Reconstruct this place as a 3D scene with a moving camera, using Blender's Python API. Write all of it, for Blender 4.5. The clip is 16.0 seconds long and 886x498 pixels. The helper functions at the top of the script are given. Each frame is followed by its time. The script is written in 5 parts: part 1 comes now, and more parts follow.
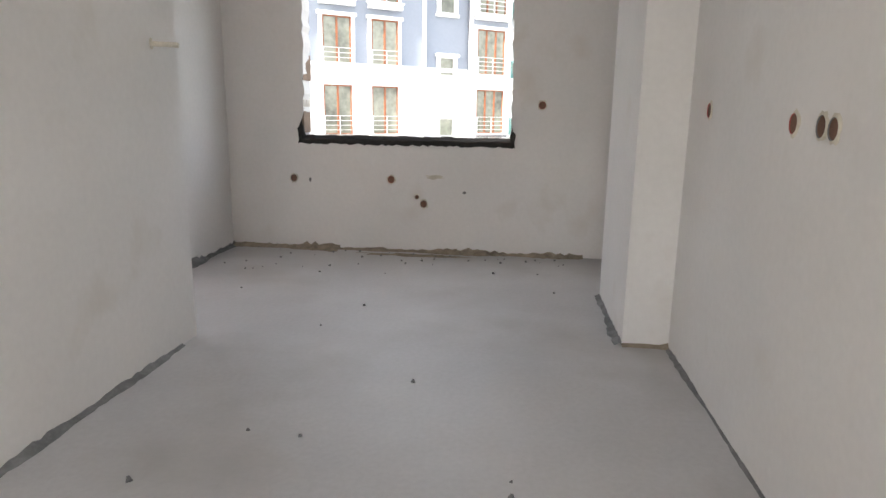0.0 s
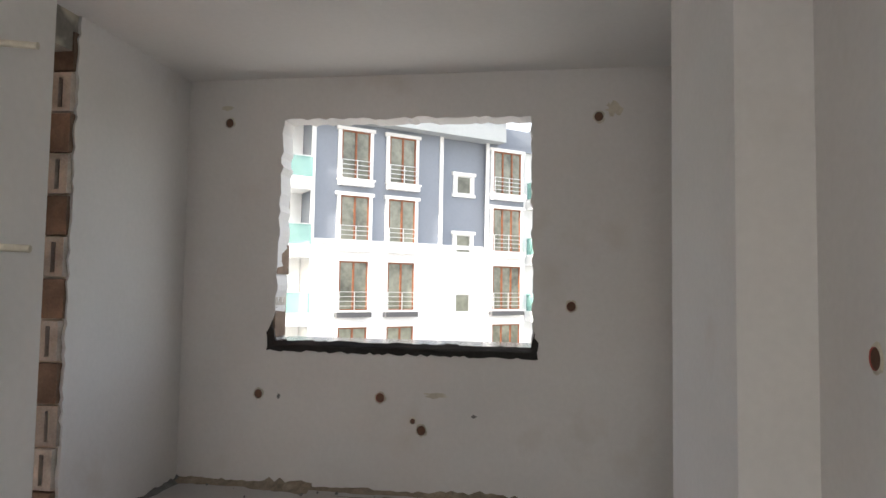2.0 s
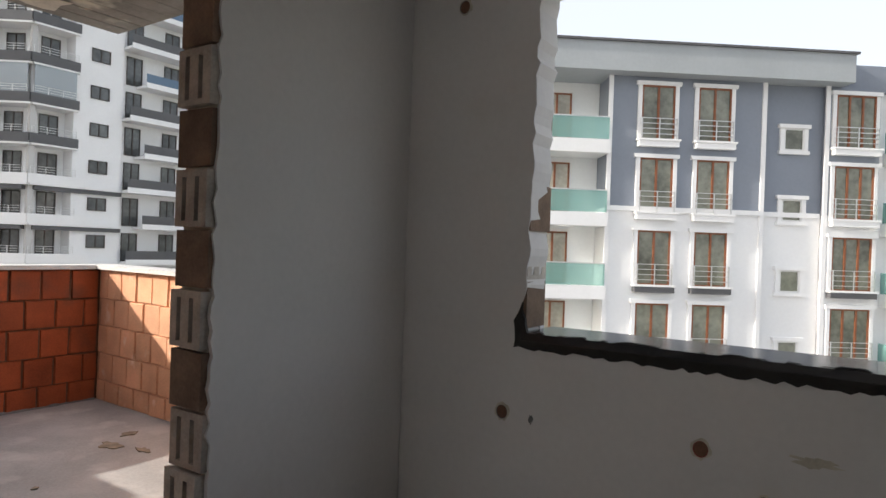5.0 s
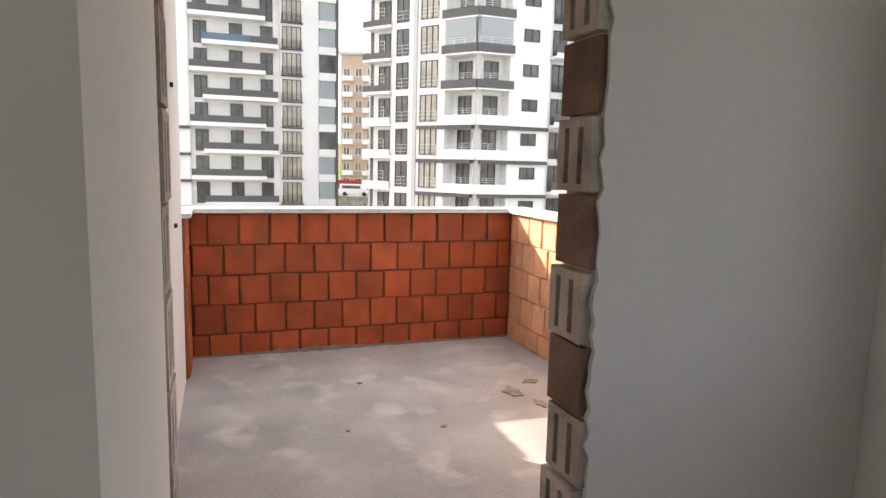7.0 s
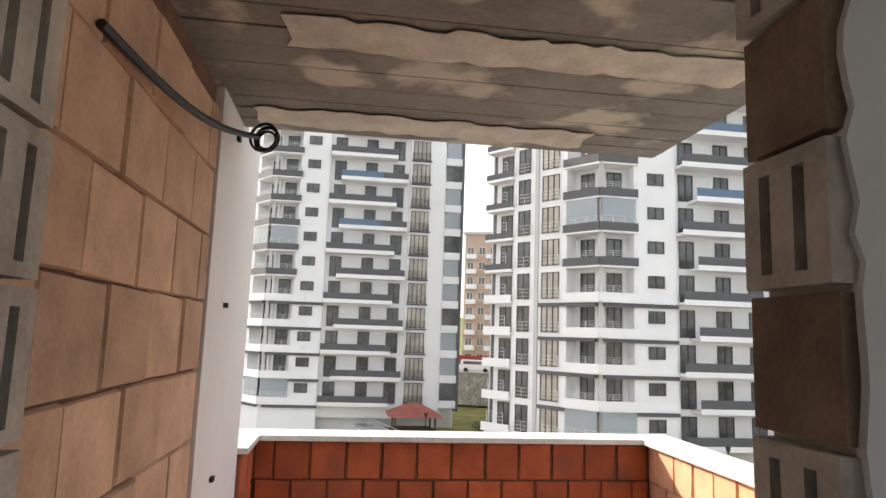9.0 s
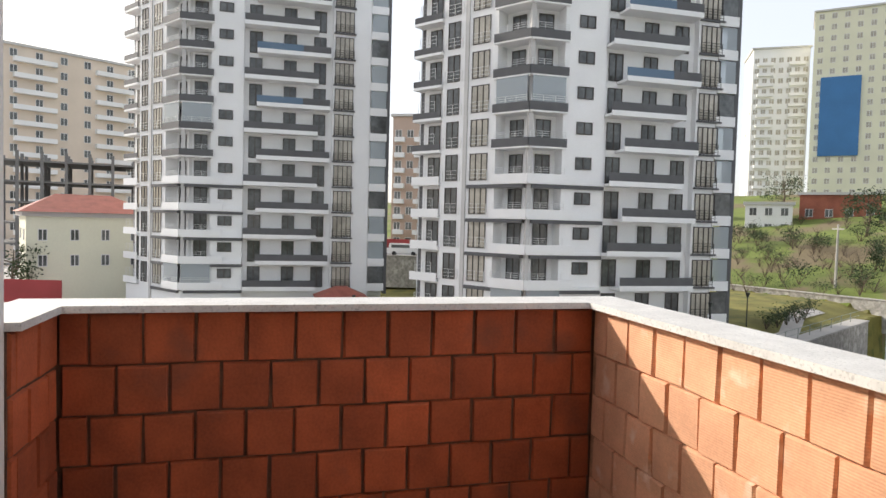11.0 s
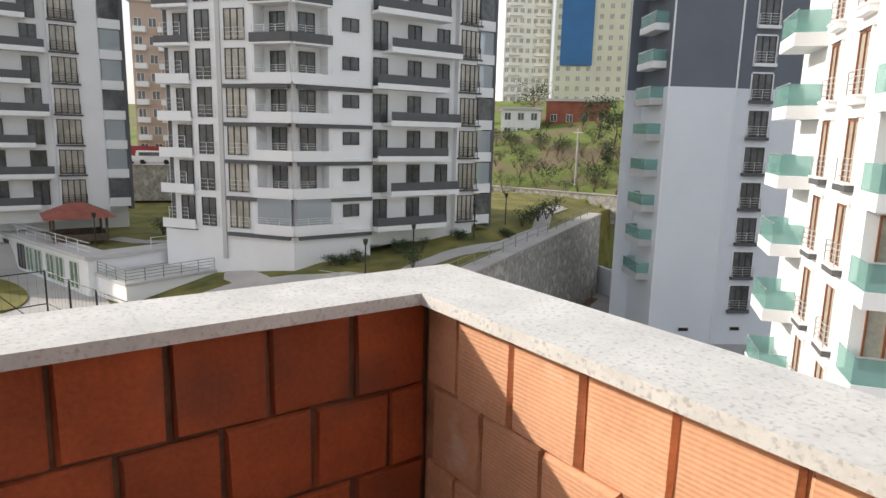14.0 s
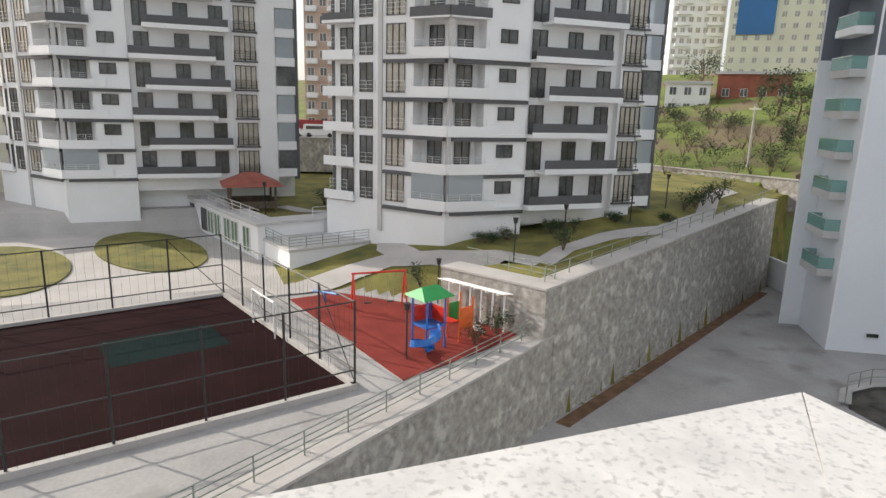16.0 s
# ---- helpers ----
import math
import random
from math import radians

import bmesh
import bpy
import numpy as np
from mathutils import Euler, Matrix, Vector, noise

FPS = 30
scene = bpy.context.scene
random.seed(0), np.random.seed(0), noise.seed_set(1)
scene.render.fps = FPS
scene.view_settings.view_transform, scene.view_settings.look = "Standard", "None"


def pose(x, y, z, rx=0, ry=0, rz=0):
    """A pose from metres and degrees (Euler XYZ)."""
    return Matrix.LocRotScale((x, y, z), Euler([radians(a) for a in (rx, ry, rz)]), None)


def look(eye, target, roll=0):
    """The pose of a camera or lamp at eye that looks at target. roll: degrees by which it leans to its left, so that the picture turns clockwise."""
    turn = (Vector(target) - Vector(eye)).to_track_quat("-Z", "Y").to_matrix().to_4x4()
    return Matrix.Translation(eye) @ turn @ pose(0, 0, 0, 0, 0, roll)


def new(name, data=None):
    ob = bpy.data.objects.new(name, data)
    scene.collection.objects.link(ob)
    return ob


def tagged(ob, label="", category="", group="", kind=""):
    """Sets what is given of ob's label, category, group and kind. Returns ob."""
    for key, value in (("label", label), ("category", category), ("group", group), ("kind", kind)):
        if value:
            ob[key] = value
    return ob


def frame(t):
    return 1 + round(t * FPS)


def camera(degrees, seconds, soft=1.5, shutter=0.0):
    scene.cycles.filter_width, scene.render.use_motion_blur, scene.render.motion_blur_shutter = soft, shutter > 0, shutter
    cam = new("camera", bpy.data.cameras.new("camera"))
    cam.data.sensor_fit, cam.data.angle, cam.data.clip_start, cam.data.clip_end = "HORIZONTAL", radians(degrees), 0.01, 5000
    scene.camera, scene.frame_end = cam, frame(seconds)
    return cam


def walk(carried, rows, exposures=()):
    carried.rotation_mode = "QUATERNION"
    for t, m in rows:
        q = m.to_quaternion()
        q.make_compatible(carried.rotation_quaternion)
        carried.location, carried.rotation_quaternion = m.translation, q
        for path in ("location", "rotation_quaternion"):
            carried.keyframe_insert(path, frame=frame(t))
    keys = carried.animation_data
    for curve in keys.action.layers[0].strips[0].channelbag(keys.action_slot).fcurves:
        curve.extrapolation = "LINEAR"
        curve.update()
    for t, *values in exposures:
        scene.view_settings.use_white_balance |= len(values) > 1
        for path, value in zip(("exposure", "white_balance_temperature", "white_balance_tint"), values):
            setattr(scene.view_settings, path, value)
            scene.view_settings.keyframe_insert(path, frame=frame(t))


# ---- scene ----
cam = camera(69.8, 16.0)
PATH = [
    (0, (2.329, 1.067, 1.128), (2.111, 3.01, 0.707), 0.8),
    (0.5, (2.339, 1.305, 1.196), (2.065, 3.253, 0.831), 0.8),
    (1, (2.282, 1.6, 1.304), (1.988, 3.565, 1.08), 1.0),
    (1.5, (2.285, 1.862, 1.289), (1.989, 3.84, 1.27), 1.0),
    (2, (2.293, 2.158, 1.313), (2.007, 4.134, 1.424), 0.9),
    (2.5, (2.257, 2.472, 1.324), (1.951, 4.445, 1.45), 1.3),
    (3, (2.212, 2.759, 1.28), (1.903, 4.729, 1.434), 1.3),
    (3.5, (2.191, 3.054, 1.308), (1.852, 5.02, 1.445), 1.3),
    (4, (2.072, 3.307, 1.299), (1.508, 5.221, 1.43), 1.9),
    (4.5, (1.904, 3.492, 1.319), (1.104, 5.323, 1.395), 2.1),
    (5, (1.843, 3.713, 1.278), (0.708, 5.36, 1.275), 2.0),
    (7.3, (1.38, 4.119, 1.439), (-0.532, 4.656, 1.199), 1.5),
    (7.5, (1.339, 4.13, 1.488), (-0.593, 4.605, 1.281), 1.5),
    (8, (1.099, 4.17, 1.607), (-0.851, 4.614, 1.633), 1.6),
    (8.2, (1.027, 4.214, 1.666), (-0.923, 4.634, 1.817), 1.8),
    (10.3, (0.067, 4.59, 1.509), (-1.909, 4.766, 1.764), 2.3),
    (10.5, (-0.037, 4.6, 1.467), (-2.013, 4.873, 1.602), 1.7),
    (11, (-0.32, 4.752, 1.425), (-2.254, 5.255, 1.343), 1.5),
    (11.5, (-0.591, 4.867, 1.428), (-2.463, 5.541, 1.217), 1.7),
    (12, (-0.914, 4.873, 1.454), (-2.744, 5.639, 1.205), 1.8),
    (12.5, (-1.167, 4.987, 1.443), (-2.939, 5.879, 1.192), 1.3),
    (13, (-1.424, 5.199, 1.424), (-3.173, 6.131, 1.151), 1.3),
    (13.5, (-1.688, 5.32, 1.41), (-3.39, 6.314, 1.073), 1.5),
    (14, (-1.903, 5.418, 1.437), (-3.509, 6.554, 1.078), 1.4),
    (14.5, (-2.12, 5.644, 1.41), (-3.713, 6.798, 1.045), 1.2),
    (15, (-2.272, 5.717, 1.41), (-3.88, 6.841, 1.025), 1.6),
    (15.5, (-2.6, 5.72, 1.401), (-4.33, 6.627, 0.973), 1.8),
    (16, (-2.848, 5.732, 1.429), (-4.658, 6.459, 0.985), 1.6),
]
EXPOSURES = [(0.0, 2.4, 6500, 10), (1.0, 2.25, 6500, 10), (1.5, 2.05, 6600, 10), (2.0, 1.75, 6600, 10), (3.0, 1.05, 6500, 10), (4.0, 0.75, 6500, 10), (5.0, 0.65, 6500, 10), (7.3, 1.6, 6900, 10), (8.2, 1.35, 6900, 10), (10.3, 0.7, 6500, 10), (11.0, 0.55, 6500, 10), (12.0, 0.4, 6500, 10), (13.5, 0.4, 6500, 10), (14.5, 0.18, 6600, 10), (15.0, 0.05, 6600, 10), (16.0, 0.38, 6600, 10)]
walk(cam, [(t, look(eye, target, roll)) for t, eye, target, roll in PATH], EXPOSURES)

# ---- world, sun, exposure ----
SUN_TRAVEL = Vector((1.5, 1.48, -1.0)).normalized()
world = bpy.data.worlds.new("world")
scene.world = world
world.use_nodes = True
wn = world.node_tree
sky = wn.nodes.new("ShaderNodeTexSky")
sky.sky_type = 'NISHITA'
sky.sun_disc = False
sky.sun_elevation = math.asin(-SUN_TRAVEL.z)
sky.sun_rotation = math.atan2(-SUN_TRAVEL.x, -SUN_TRAVEL.y)
sky.air_density, sky.dust_density = 1.0, 3.0
haze = wn.nodes.new("ShaderNodeMixRGB")
haze.inputs[0].default_value = 0.55
haze.inputs[2].default_value = (6.0, 6.0, 6.1, 1)
wn.links.new(sky.outputs[0], haze.inputs[1])
wn.links.new(haze.outputs[0], wn.nodes["Background"].inputs[0])
wn.nodes["Background"].inputs[1].default_value = 0.15
sun = new("sun", bpy.data.lights.new("sun", 'SUN'))
sun.data.energy, sun.data.angle, sun.data.color = 3.6, radians(0.6), (1.0, 0.93, 0.83)
sun.matrix_world = look((0, 0, 60), Vector((0, 0, 60)) + SUN_TRAVEL)

# added fill light behind the walk's start; no window is known there
south_light = new("south_window_light", bpy.data.lights.new("south_window_light", 'AREA'))
south_light.data.shape, south_light.data.size, south_light.data.size_y = 'RECTANGLE', 1.9, 1.5
south_light.data.energy, south_light.data.color = 5.0, (1.0, 0.97, 0.95)
south_light.matrix_world = look((1.95, -1.62, 1.65), (1.95, 3.0, 1.5))

# ---- materials ----
def material(name, color, rough=0.8, metal=0.0, var=0.12, scale=4.0, fine=60.0, bump=0.15, alpha_stain=None, grooves=None, island=0.0, gloss=0.5):
    m = bpy.data.materials.new(name)
    m.use_nodes = True
    nt = m.node_tree
    b = nt.nodes["Principled BSDF"]
    b.inputs["Roughness"].default_value, b.inputs["Metallic"].default_value = rough, metal
    b.inputs["Specular IOR Level"].default_value = gloss
    tc = nt.nodes.new("ShaderNodeNewGeometry")

    def noise_at(s, detail=5.0):
        n = nt.nodes.new("ShaderNodeTexNoise")
        n.inputs["Scale"].default_value, n.inputs["Detail"].default_value = s, detail
        nt.links.new(tc.outputs["Position"], n.inputs["Vector"])
        return n.outputs["Fac"]

    big, small = noise_at(scale), noise_at(fine)
    mix = nt.nodes.new("ShaderNodeMath")
    mix.operation = 'MULTIPLY_ADD'
    nt.links.new(small, mix.inputs[0])
    mix.inputs[1].default_value = 0.45
    nt.links.new(big, mix.inputs[2])
    ramp = nt.nodes.new("ShaderNodeValToRGB")
    c = Vector(color)
    ramp.color_ramp.elements[0].position, ramp.color_ramp.elements[1].position = 0.5, 0.95
    ramp.color_ramp.elements[0].color = (*(c * (1 - var)), 1)
    ramp.color_ramp.elements[1].color = (*[min(1, v) for v in c * (1 + var)], 1)
    nt.links.new(mix.outputs[0], ramp.inputs[0])
    out = ramp.outputs[0]
    if alpha_stain:
        stain_color, s, lo, hi = alpha_stain
        r2 = nt.nodes.new("ShaderNodeValToRGB")
        r2.color_ramp.elements[0].position, r2.color_ramp.elements[1].position = lo, hi
        nt.links.new(noise_at(s, 7.0), r2.inputs[0])
        mx = nt.nodes.new("ShaderNodeMixRGB")
        nt.links.new(r2.outputs[0], mx.inputs[0])
        nt.links.new(out, mx.inputs[1])
        mx.inputs[2].default_value = (*stain_color, 1)
        out = mx.outputs[0]
    if island:
        info = nt.nodes.new("ShaderNodeObjectInfo")
        hsv = nt.nodes.new("ShaderNodeHueSaturation")
        mr = nt.nodes.new("ShaderNodeMapRange")
        mr.inputs[3].default_value, mr.inputs[4].default_value = 1 - island, 1 + island
        nt.links.new(info.outputs["Random"], mr.inputs[0])
        nt.links.new(mr.outputs[0], hsv.inputs["Value"])
        nt.links.new(out, hsv.inputs["Color"])
        out = hsv.outputs[0]
    nt.links.new(out, b.inputs["Base Color"])
    if bump:
        bp = nt.nodes.new("ShaderNodeBump")
        bp.inputs["Strength"].default_value, bp.inputs["Distance"].default_value = bump, 0.01
        src = mix.outputs[0]
        if grooves:
            w = nt.nodes.new("ShaderNodeTexWave")
            w.bands_direction = 'Z'
            w.inputs["Scale"].default_value, w.inputs["Distortion"].default_value = grooves, 0.4
            nt.links.new(tc.outputs["Position"], w.inputs["Vector"])
            ad = nt.nodes.new("ShaderNodeMath")
            ad.operation = 'MULTIPLY_ADD'
            nt.links.new(w.outputs["Fac"], ad.inputs[0])
            ad.inputs[1].default_value = 0.6
            nt.links.new(src, ad.inputs[2])
            src = ad.outputs[0]
        nt.links.new(src, bp.inputs["Height"])
        nt.links.new(bp.outputs[0], b.inputs["Normal"])
    return m


def glass_material(name, color, mix_fac):
    m = bpy.data.materials.new(name)
    m.use_nodes = True
    nt = m.node_tree
    b = nt.nodes["Principled BSDF"]
    b.inputs["Base Color"].default_value = (*color, 1)
    b.inputs["Roughness"].default_value = 0.06
    tr = nt.nodes.new("ShaderNodeBsdfTransparent")
    tr.inputs[0].default_value = (*[0.5 + 0.5 * v for v in color], 1)
    mx = nt.nodes.new("ShaderNodeMixShader")
    mx.inputs[0].default_value = mix_fac
    nt.links.new(tr.outputs[0], mx.inputs[1])
    nt.links.new(b.outputs[0], mx.inputs[2])
    nt.links.new(mx.outputs[0], nt.nodes["Material Output"].inputs[0])
    return m


PLASTER = material("white_plaster", (0.73, 0.715, 0.70), 0.85, var=0.05, scale=1.3, fine=35, bump=0.12, alpha_stain=((0.62, 0.58, 0.53), 2.2, 0.62, 0.85))
CEILING = material("ceiling_plaster", (0.76, 0.75, 0.73), 0.9, var=0.04, scale=1.0, fine=30, bump=0.1)
SCREED = material("cement_screed", (0.47, 0.46, 0.46), 0.5, var=0.1, scale=1.4, fine=45, bump=0.12, alpha_stain=((0.36, 0.345, 0.33), 1.1, 0.52, 0.75))
CONCRETE = material("terrace_concrete", (0.40, 0.39, 0.385), 0.8, var=0.2, scale=2.5, fine=70, bump=0.35, alpha_stain=((0.55, 0.54, 0.52), 3.5, 0.55, 0.7))
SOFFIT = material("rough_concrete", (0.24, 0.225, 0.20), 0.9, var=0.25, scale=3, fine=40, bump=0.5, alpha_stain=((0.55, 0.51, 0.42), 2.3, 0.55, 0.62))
PALE_CEMENT = material("pale_cement", (0.60, 0.56, 0.47), 0.9, var=0.2, scale=8, fine=60, bump=0.4)
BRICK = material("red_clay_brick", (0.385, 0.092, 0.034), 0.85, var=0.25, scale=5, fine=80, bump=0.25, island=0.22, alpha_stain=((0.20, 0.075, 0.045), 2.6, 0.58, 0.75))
# Grooved side-wall brick, its colour made paler for the sun falling on it.
BRICK_SUNLIT = material("sunlit_grooved_brick", (0.71, 0.37, 0.215), 0.85, var=0.15, scale=5, fine=80, bump=0.2, island=0.10, grooves=32, alpha_stain=((0.80, 0.56, 0.40), 7, 0.60, 0.72))
# Mortar lightened to go with the sunlit side wall.
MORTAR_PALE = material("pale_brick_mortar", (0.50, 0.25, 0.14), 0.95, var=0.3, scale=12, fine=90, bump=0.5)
# Far-off haze is mixed into this pale beige.
HAZY_BEIGE = material("hazy_beige_render", (0.68, 0.58, 0.48), 0.85, var=0.08, scale=0.2, fine=5, bump=0.05)
GREEN_BLIND = material("green_curtained_glass", (0.16, 0.24, 0.15), 0.2, var=0.4, scale=1.2, fine=5, bump=0.0)
GRAVEL = material("dark_gravel", (0.07, 0.065, 0.055), 0.95, var=0.5, scale=1.2, fine=14, bump=0.9)
MUD = material("brown_mud", (0.15, 0.085, 0.045), 0.95, var=0.35, scale=1.5, fine=12, bump=0.6)
BRICK_DUST = material("dusty_clay_block", (0.52, 0.34, 0.23), 0.9, var=0.2, scale=6, fine=70, bump=0.4, island=0.15)
BRICK_DARK = material("brown_hollow_brick", (0.20, 0.135, 0.095), 0.9, var=0.3, scale=9, fine=80, bump=0.5, island=0.2)
BRICK_GREY = material("mortar_smeared_brick", (0.46, 0.42, 0.37), 0.9, var=0.25, scale=9, fine=80, bump=0.5, island=0.15)
MORTAR = material("dark_mortar", (0.16, 0.085, 0.055), 0.95, var=0.3, scale=12, fine=90, bump=0.5)
# Near-black for the shade inside slots, gaps and vents; also colours anchor stubs.
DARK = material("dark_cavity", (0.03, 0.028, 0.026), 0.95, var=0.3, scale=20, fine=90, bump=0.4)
DIRT = material("dry_dirt", (0.28, 0.235, 0.18), 0.95, var=0.35, scale=15, fine=90, bump=0.7)
DARK_GREY = material("dark_grey_matte", (0.17, 0.17, 0.17), 0.9, var=0.3, scale=10, fine=70, bump=0.5)
SILL = material("black_marble", (0.025, 0.025, 0.028), 0.15, var=0.3, scale=6, fine=60, bump=0.02)
GRANITE = material("speckled_granite", (0.62, 0.61, 0.59), 0.45, var=0.12, scale=9, fine=90, bump=0.08, alpha_stain=((0.43, 0.42, 0.41), 95, 0.54, 0.68))
RED_BOX = material("red_plastic_box", (0.35, 0.06, 0.05), 0.5, var=0.2)
WIRE = material("black_cable", (0.02, 0.02, 0.02), 0.5, var=0.1)
WHITE = material("white_render", (0.80, 0.80, 0.80), 0.85, var=0.04, scale=0.3, fine=8, bump=0.05)
WHITE2 = material("pale_grey_render", (0.76, 0.785, 0.82), 0.85, var=0.04, scale=0.2, fine=8, bump=0.05)
SLATE = material("slate_grey_render", (0.15, 0.165, 0.195), 0.85, var=0.06, scale=0.3, fine=8, bump=0.05)
SLATE_L = material("blue_grey_render", (0.23, 0.255, 0.30), 0.85, var=0.06, scale=0.3, fine=8, bump=0.05)
ROOFGREY = material("grey_fascia", (0.36, 0.385, 0.40), 0.7, var=0.06, scale=0.5, fine=8, bump=0.03)
BAND = material("dark_grey_band", (0.10, 0.10, 0.105), 0.7, var=0.1, scale=1, fine=10, bump=0.05)
PALE = material("grey_shade_render", (0.52, 0.51, 0.50), 0.85, var=0.05, scale=0.4, fine=8, bump=0.05)
GLASS = material("window_glass", (0.10, 0.105, 0.105), 0.08, var=0.5, scale=0.5, fine=3, bump=0.0)
CURTAIN = material("curtained_glass", (0.42, 0.39, 0.33), 0.15, var=0.3, scale=0.7, fine=6, bump=0.0)
PANE_GREY = material("grey_green_pane", (0.20, 0.205, 0.165), 0.1, var=0.5, scale=0.6, fine=4, bump=0.0)
FRAME_BROWN = material("brown_window_frame", (0.22, 0.075, 0.03), 0.5, var=0.15, bump=0.03)
FRAME_DARK = material("dark_window_frame", (0.05, 0.04, 0.035), 0.5, var=0.1, bump=0.03)
STEEL = material("steel_rail", (0.62, 0.62, 0.62), 0.35, metal=0.8, var=0.06, bump=0.0)
RAIL_WHITE = material("pale_rail", (0.7, 0.7, 0.69), 0.5, var=0.05, bump=0.0)
IRON = material("black_iron", (0.025, 0.027, 0.025), 0.6, var=0.2, bump=0.0)
GREEN_IRON = material("grey_green_rail", (0.22, 0.25, 0.22), 0.6, var=0.15, bump=0.0)
TEAL = glass_material("teal_balcony_glass", (0.33, 0.56, 0.52), 0.38)
BLUEGLASS = glass_material("blue_balcony_glass", (0.12, 0.19, 0.28), 0.8)
CLEARGLAZE = glass_material("balcony_glazing", (0.55, 0.60, 0.63), 0.5)
GRASS = material("winter_grass", (0.165, 0.15, 0.035), 0.95, var=0.35, scale=0.35, fine=9, bump=0.6, alpha_stain=((0.07, 0.085, 0.02), 0.5, 0.5, 0.7))
MEADOW = material("hill_meadow", (0.12, 0.155, 0.028), 0.95, var=0.35, scale=0.12, fine=4, bump=0.6, alpha_stain=((0.16, 0.125, 0.07), 0.09, 0.5, 0.58))
PAVING = material("pale_paving", (0.42, 0.40, 0.38), 0.9, var=0.12, scale=0.4, fine=9, bump=0.2)
YARD = material("stained_yard_shaded_paving", (0.33, 0.32, 0.31), 0.85, var=0.18, scale=0.25, fine=6, bump=0.2, alpha_stain=((0.20, 0.19, 0.18), 0.3, 0.55, 0.7))
COURT_RED = material("dark_red_court", (0.019, 0.007, 0.008), 0.95, var=0.25, scale=0.4, fine=10, bump=0.1, gloss=0.05)
COURT_GREEN = material("dark_green_court", (0.008, 0.018, 0.018), 0.95, var=0.25, scale=0.4, fine=10, bump=0.1, gloss=0.05)
PLAY_RED = material("red_rubber_ground", (0.21, 0.038, 0.03), 0.95, var=0.2, scale=0.5, fine=12, bump=0.1, gloss=0.15)
STONE = material("rubble_stone", (0.30, 0.285, 0.26), 0.9, var=0.35, scale=2.5, fine=18, bump=0.9, alpha_stain=((0.46, 0.44, 0.41), 1.2, 0.55, 0.65))
LEAF = material("evergreen_leaf", (0.035, 0.06, 0.02), 0.8, var=0.4, scale=2, fine=20, bump=0.2)
TWIG = material("bare_twig", (0.16, 0.12, 0.085), 0.9, var=0.3, scale=2, fine=20, bump=0.2)
BARK = material("tree_bark", (0.12, 0.09, 0.065), 0.9, var=0.3, scale=4, fine=30, bump=0.5)
TILE_RED = material("red_roof_tiles", (0.28, 0.085, 0.06), 0.8, var=0.2, scale=1, fine=8, bump=0.2)
CREAM = material("cream_render", (0.70, 0.69, 0.55), 0.85, var=0.06, scale=0.2, fine=5, bump=0.05)
SALMON = material("salmon_render", (0.48, 0.36, 0.29), 0.85, var=0.08, scale=0.2, fine=5, bump=0.05)
RED_PAINT = material("red_paint", (0.60, 0.035, 0.02), 0.4, var=0.1, bump=0.0)
BLUE_PAINT = material("blue_paint", (0.03, 0.16, 0.50), 0.35, var=0.1, bump=0.0)
GREEN_PAINT = material("green_paint", (0.03, 0.32, 0.08), 0.4, var=0.1, bump=0.0)
ORANGE_PAINT = material("orange_paint", (0.70, 0.14, 0.03), 0.4, var=0.1, bump=0.0)
BLUE_NET = material("blue_cladding", (0.04, 0.16, 0.38), 0.6, var=0.1, scale=0.2, fine=4, bump=0.0)
CAR_WHITE = material("white_car_paint", (0.75, 0.75, 0.75), 0.25, var=0.03, bump=0.0)
TYRE = material("black_rubber", (0.02, 0.02, 0.02), 0.8, var=0.1, bump=0.0)
RED_BRICK_FAR = material("weathered_red_brick", (0.30, 0.10, 0.065), 0.9, var=0.25, scale=0.6, fine=6, bump=0.1)
RED_WALL = material("dull_red_wall", (0.30, 0.04, 0.04), 0.7, var=0.1, scale=0.5, bump=0.0)


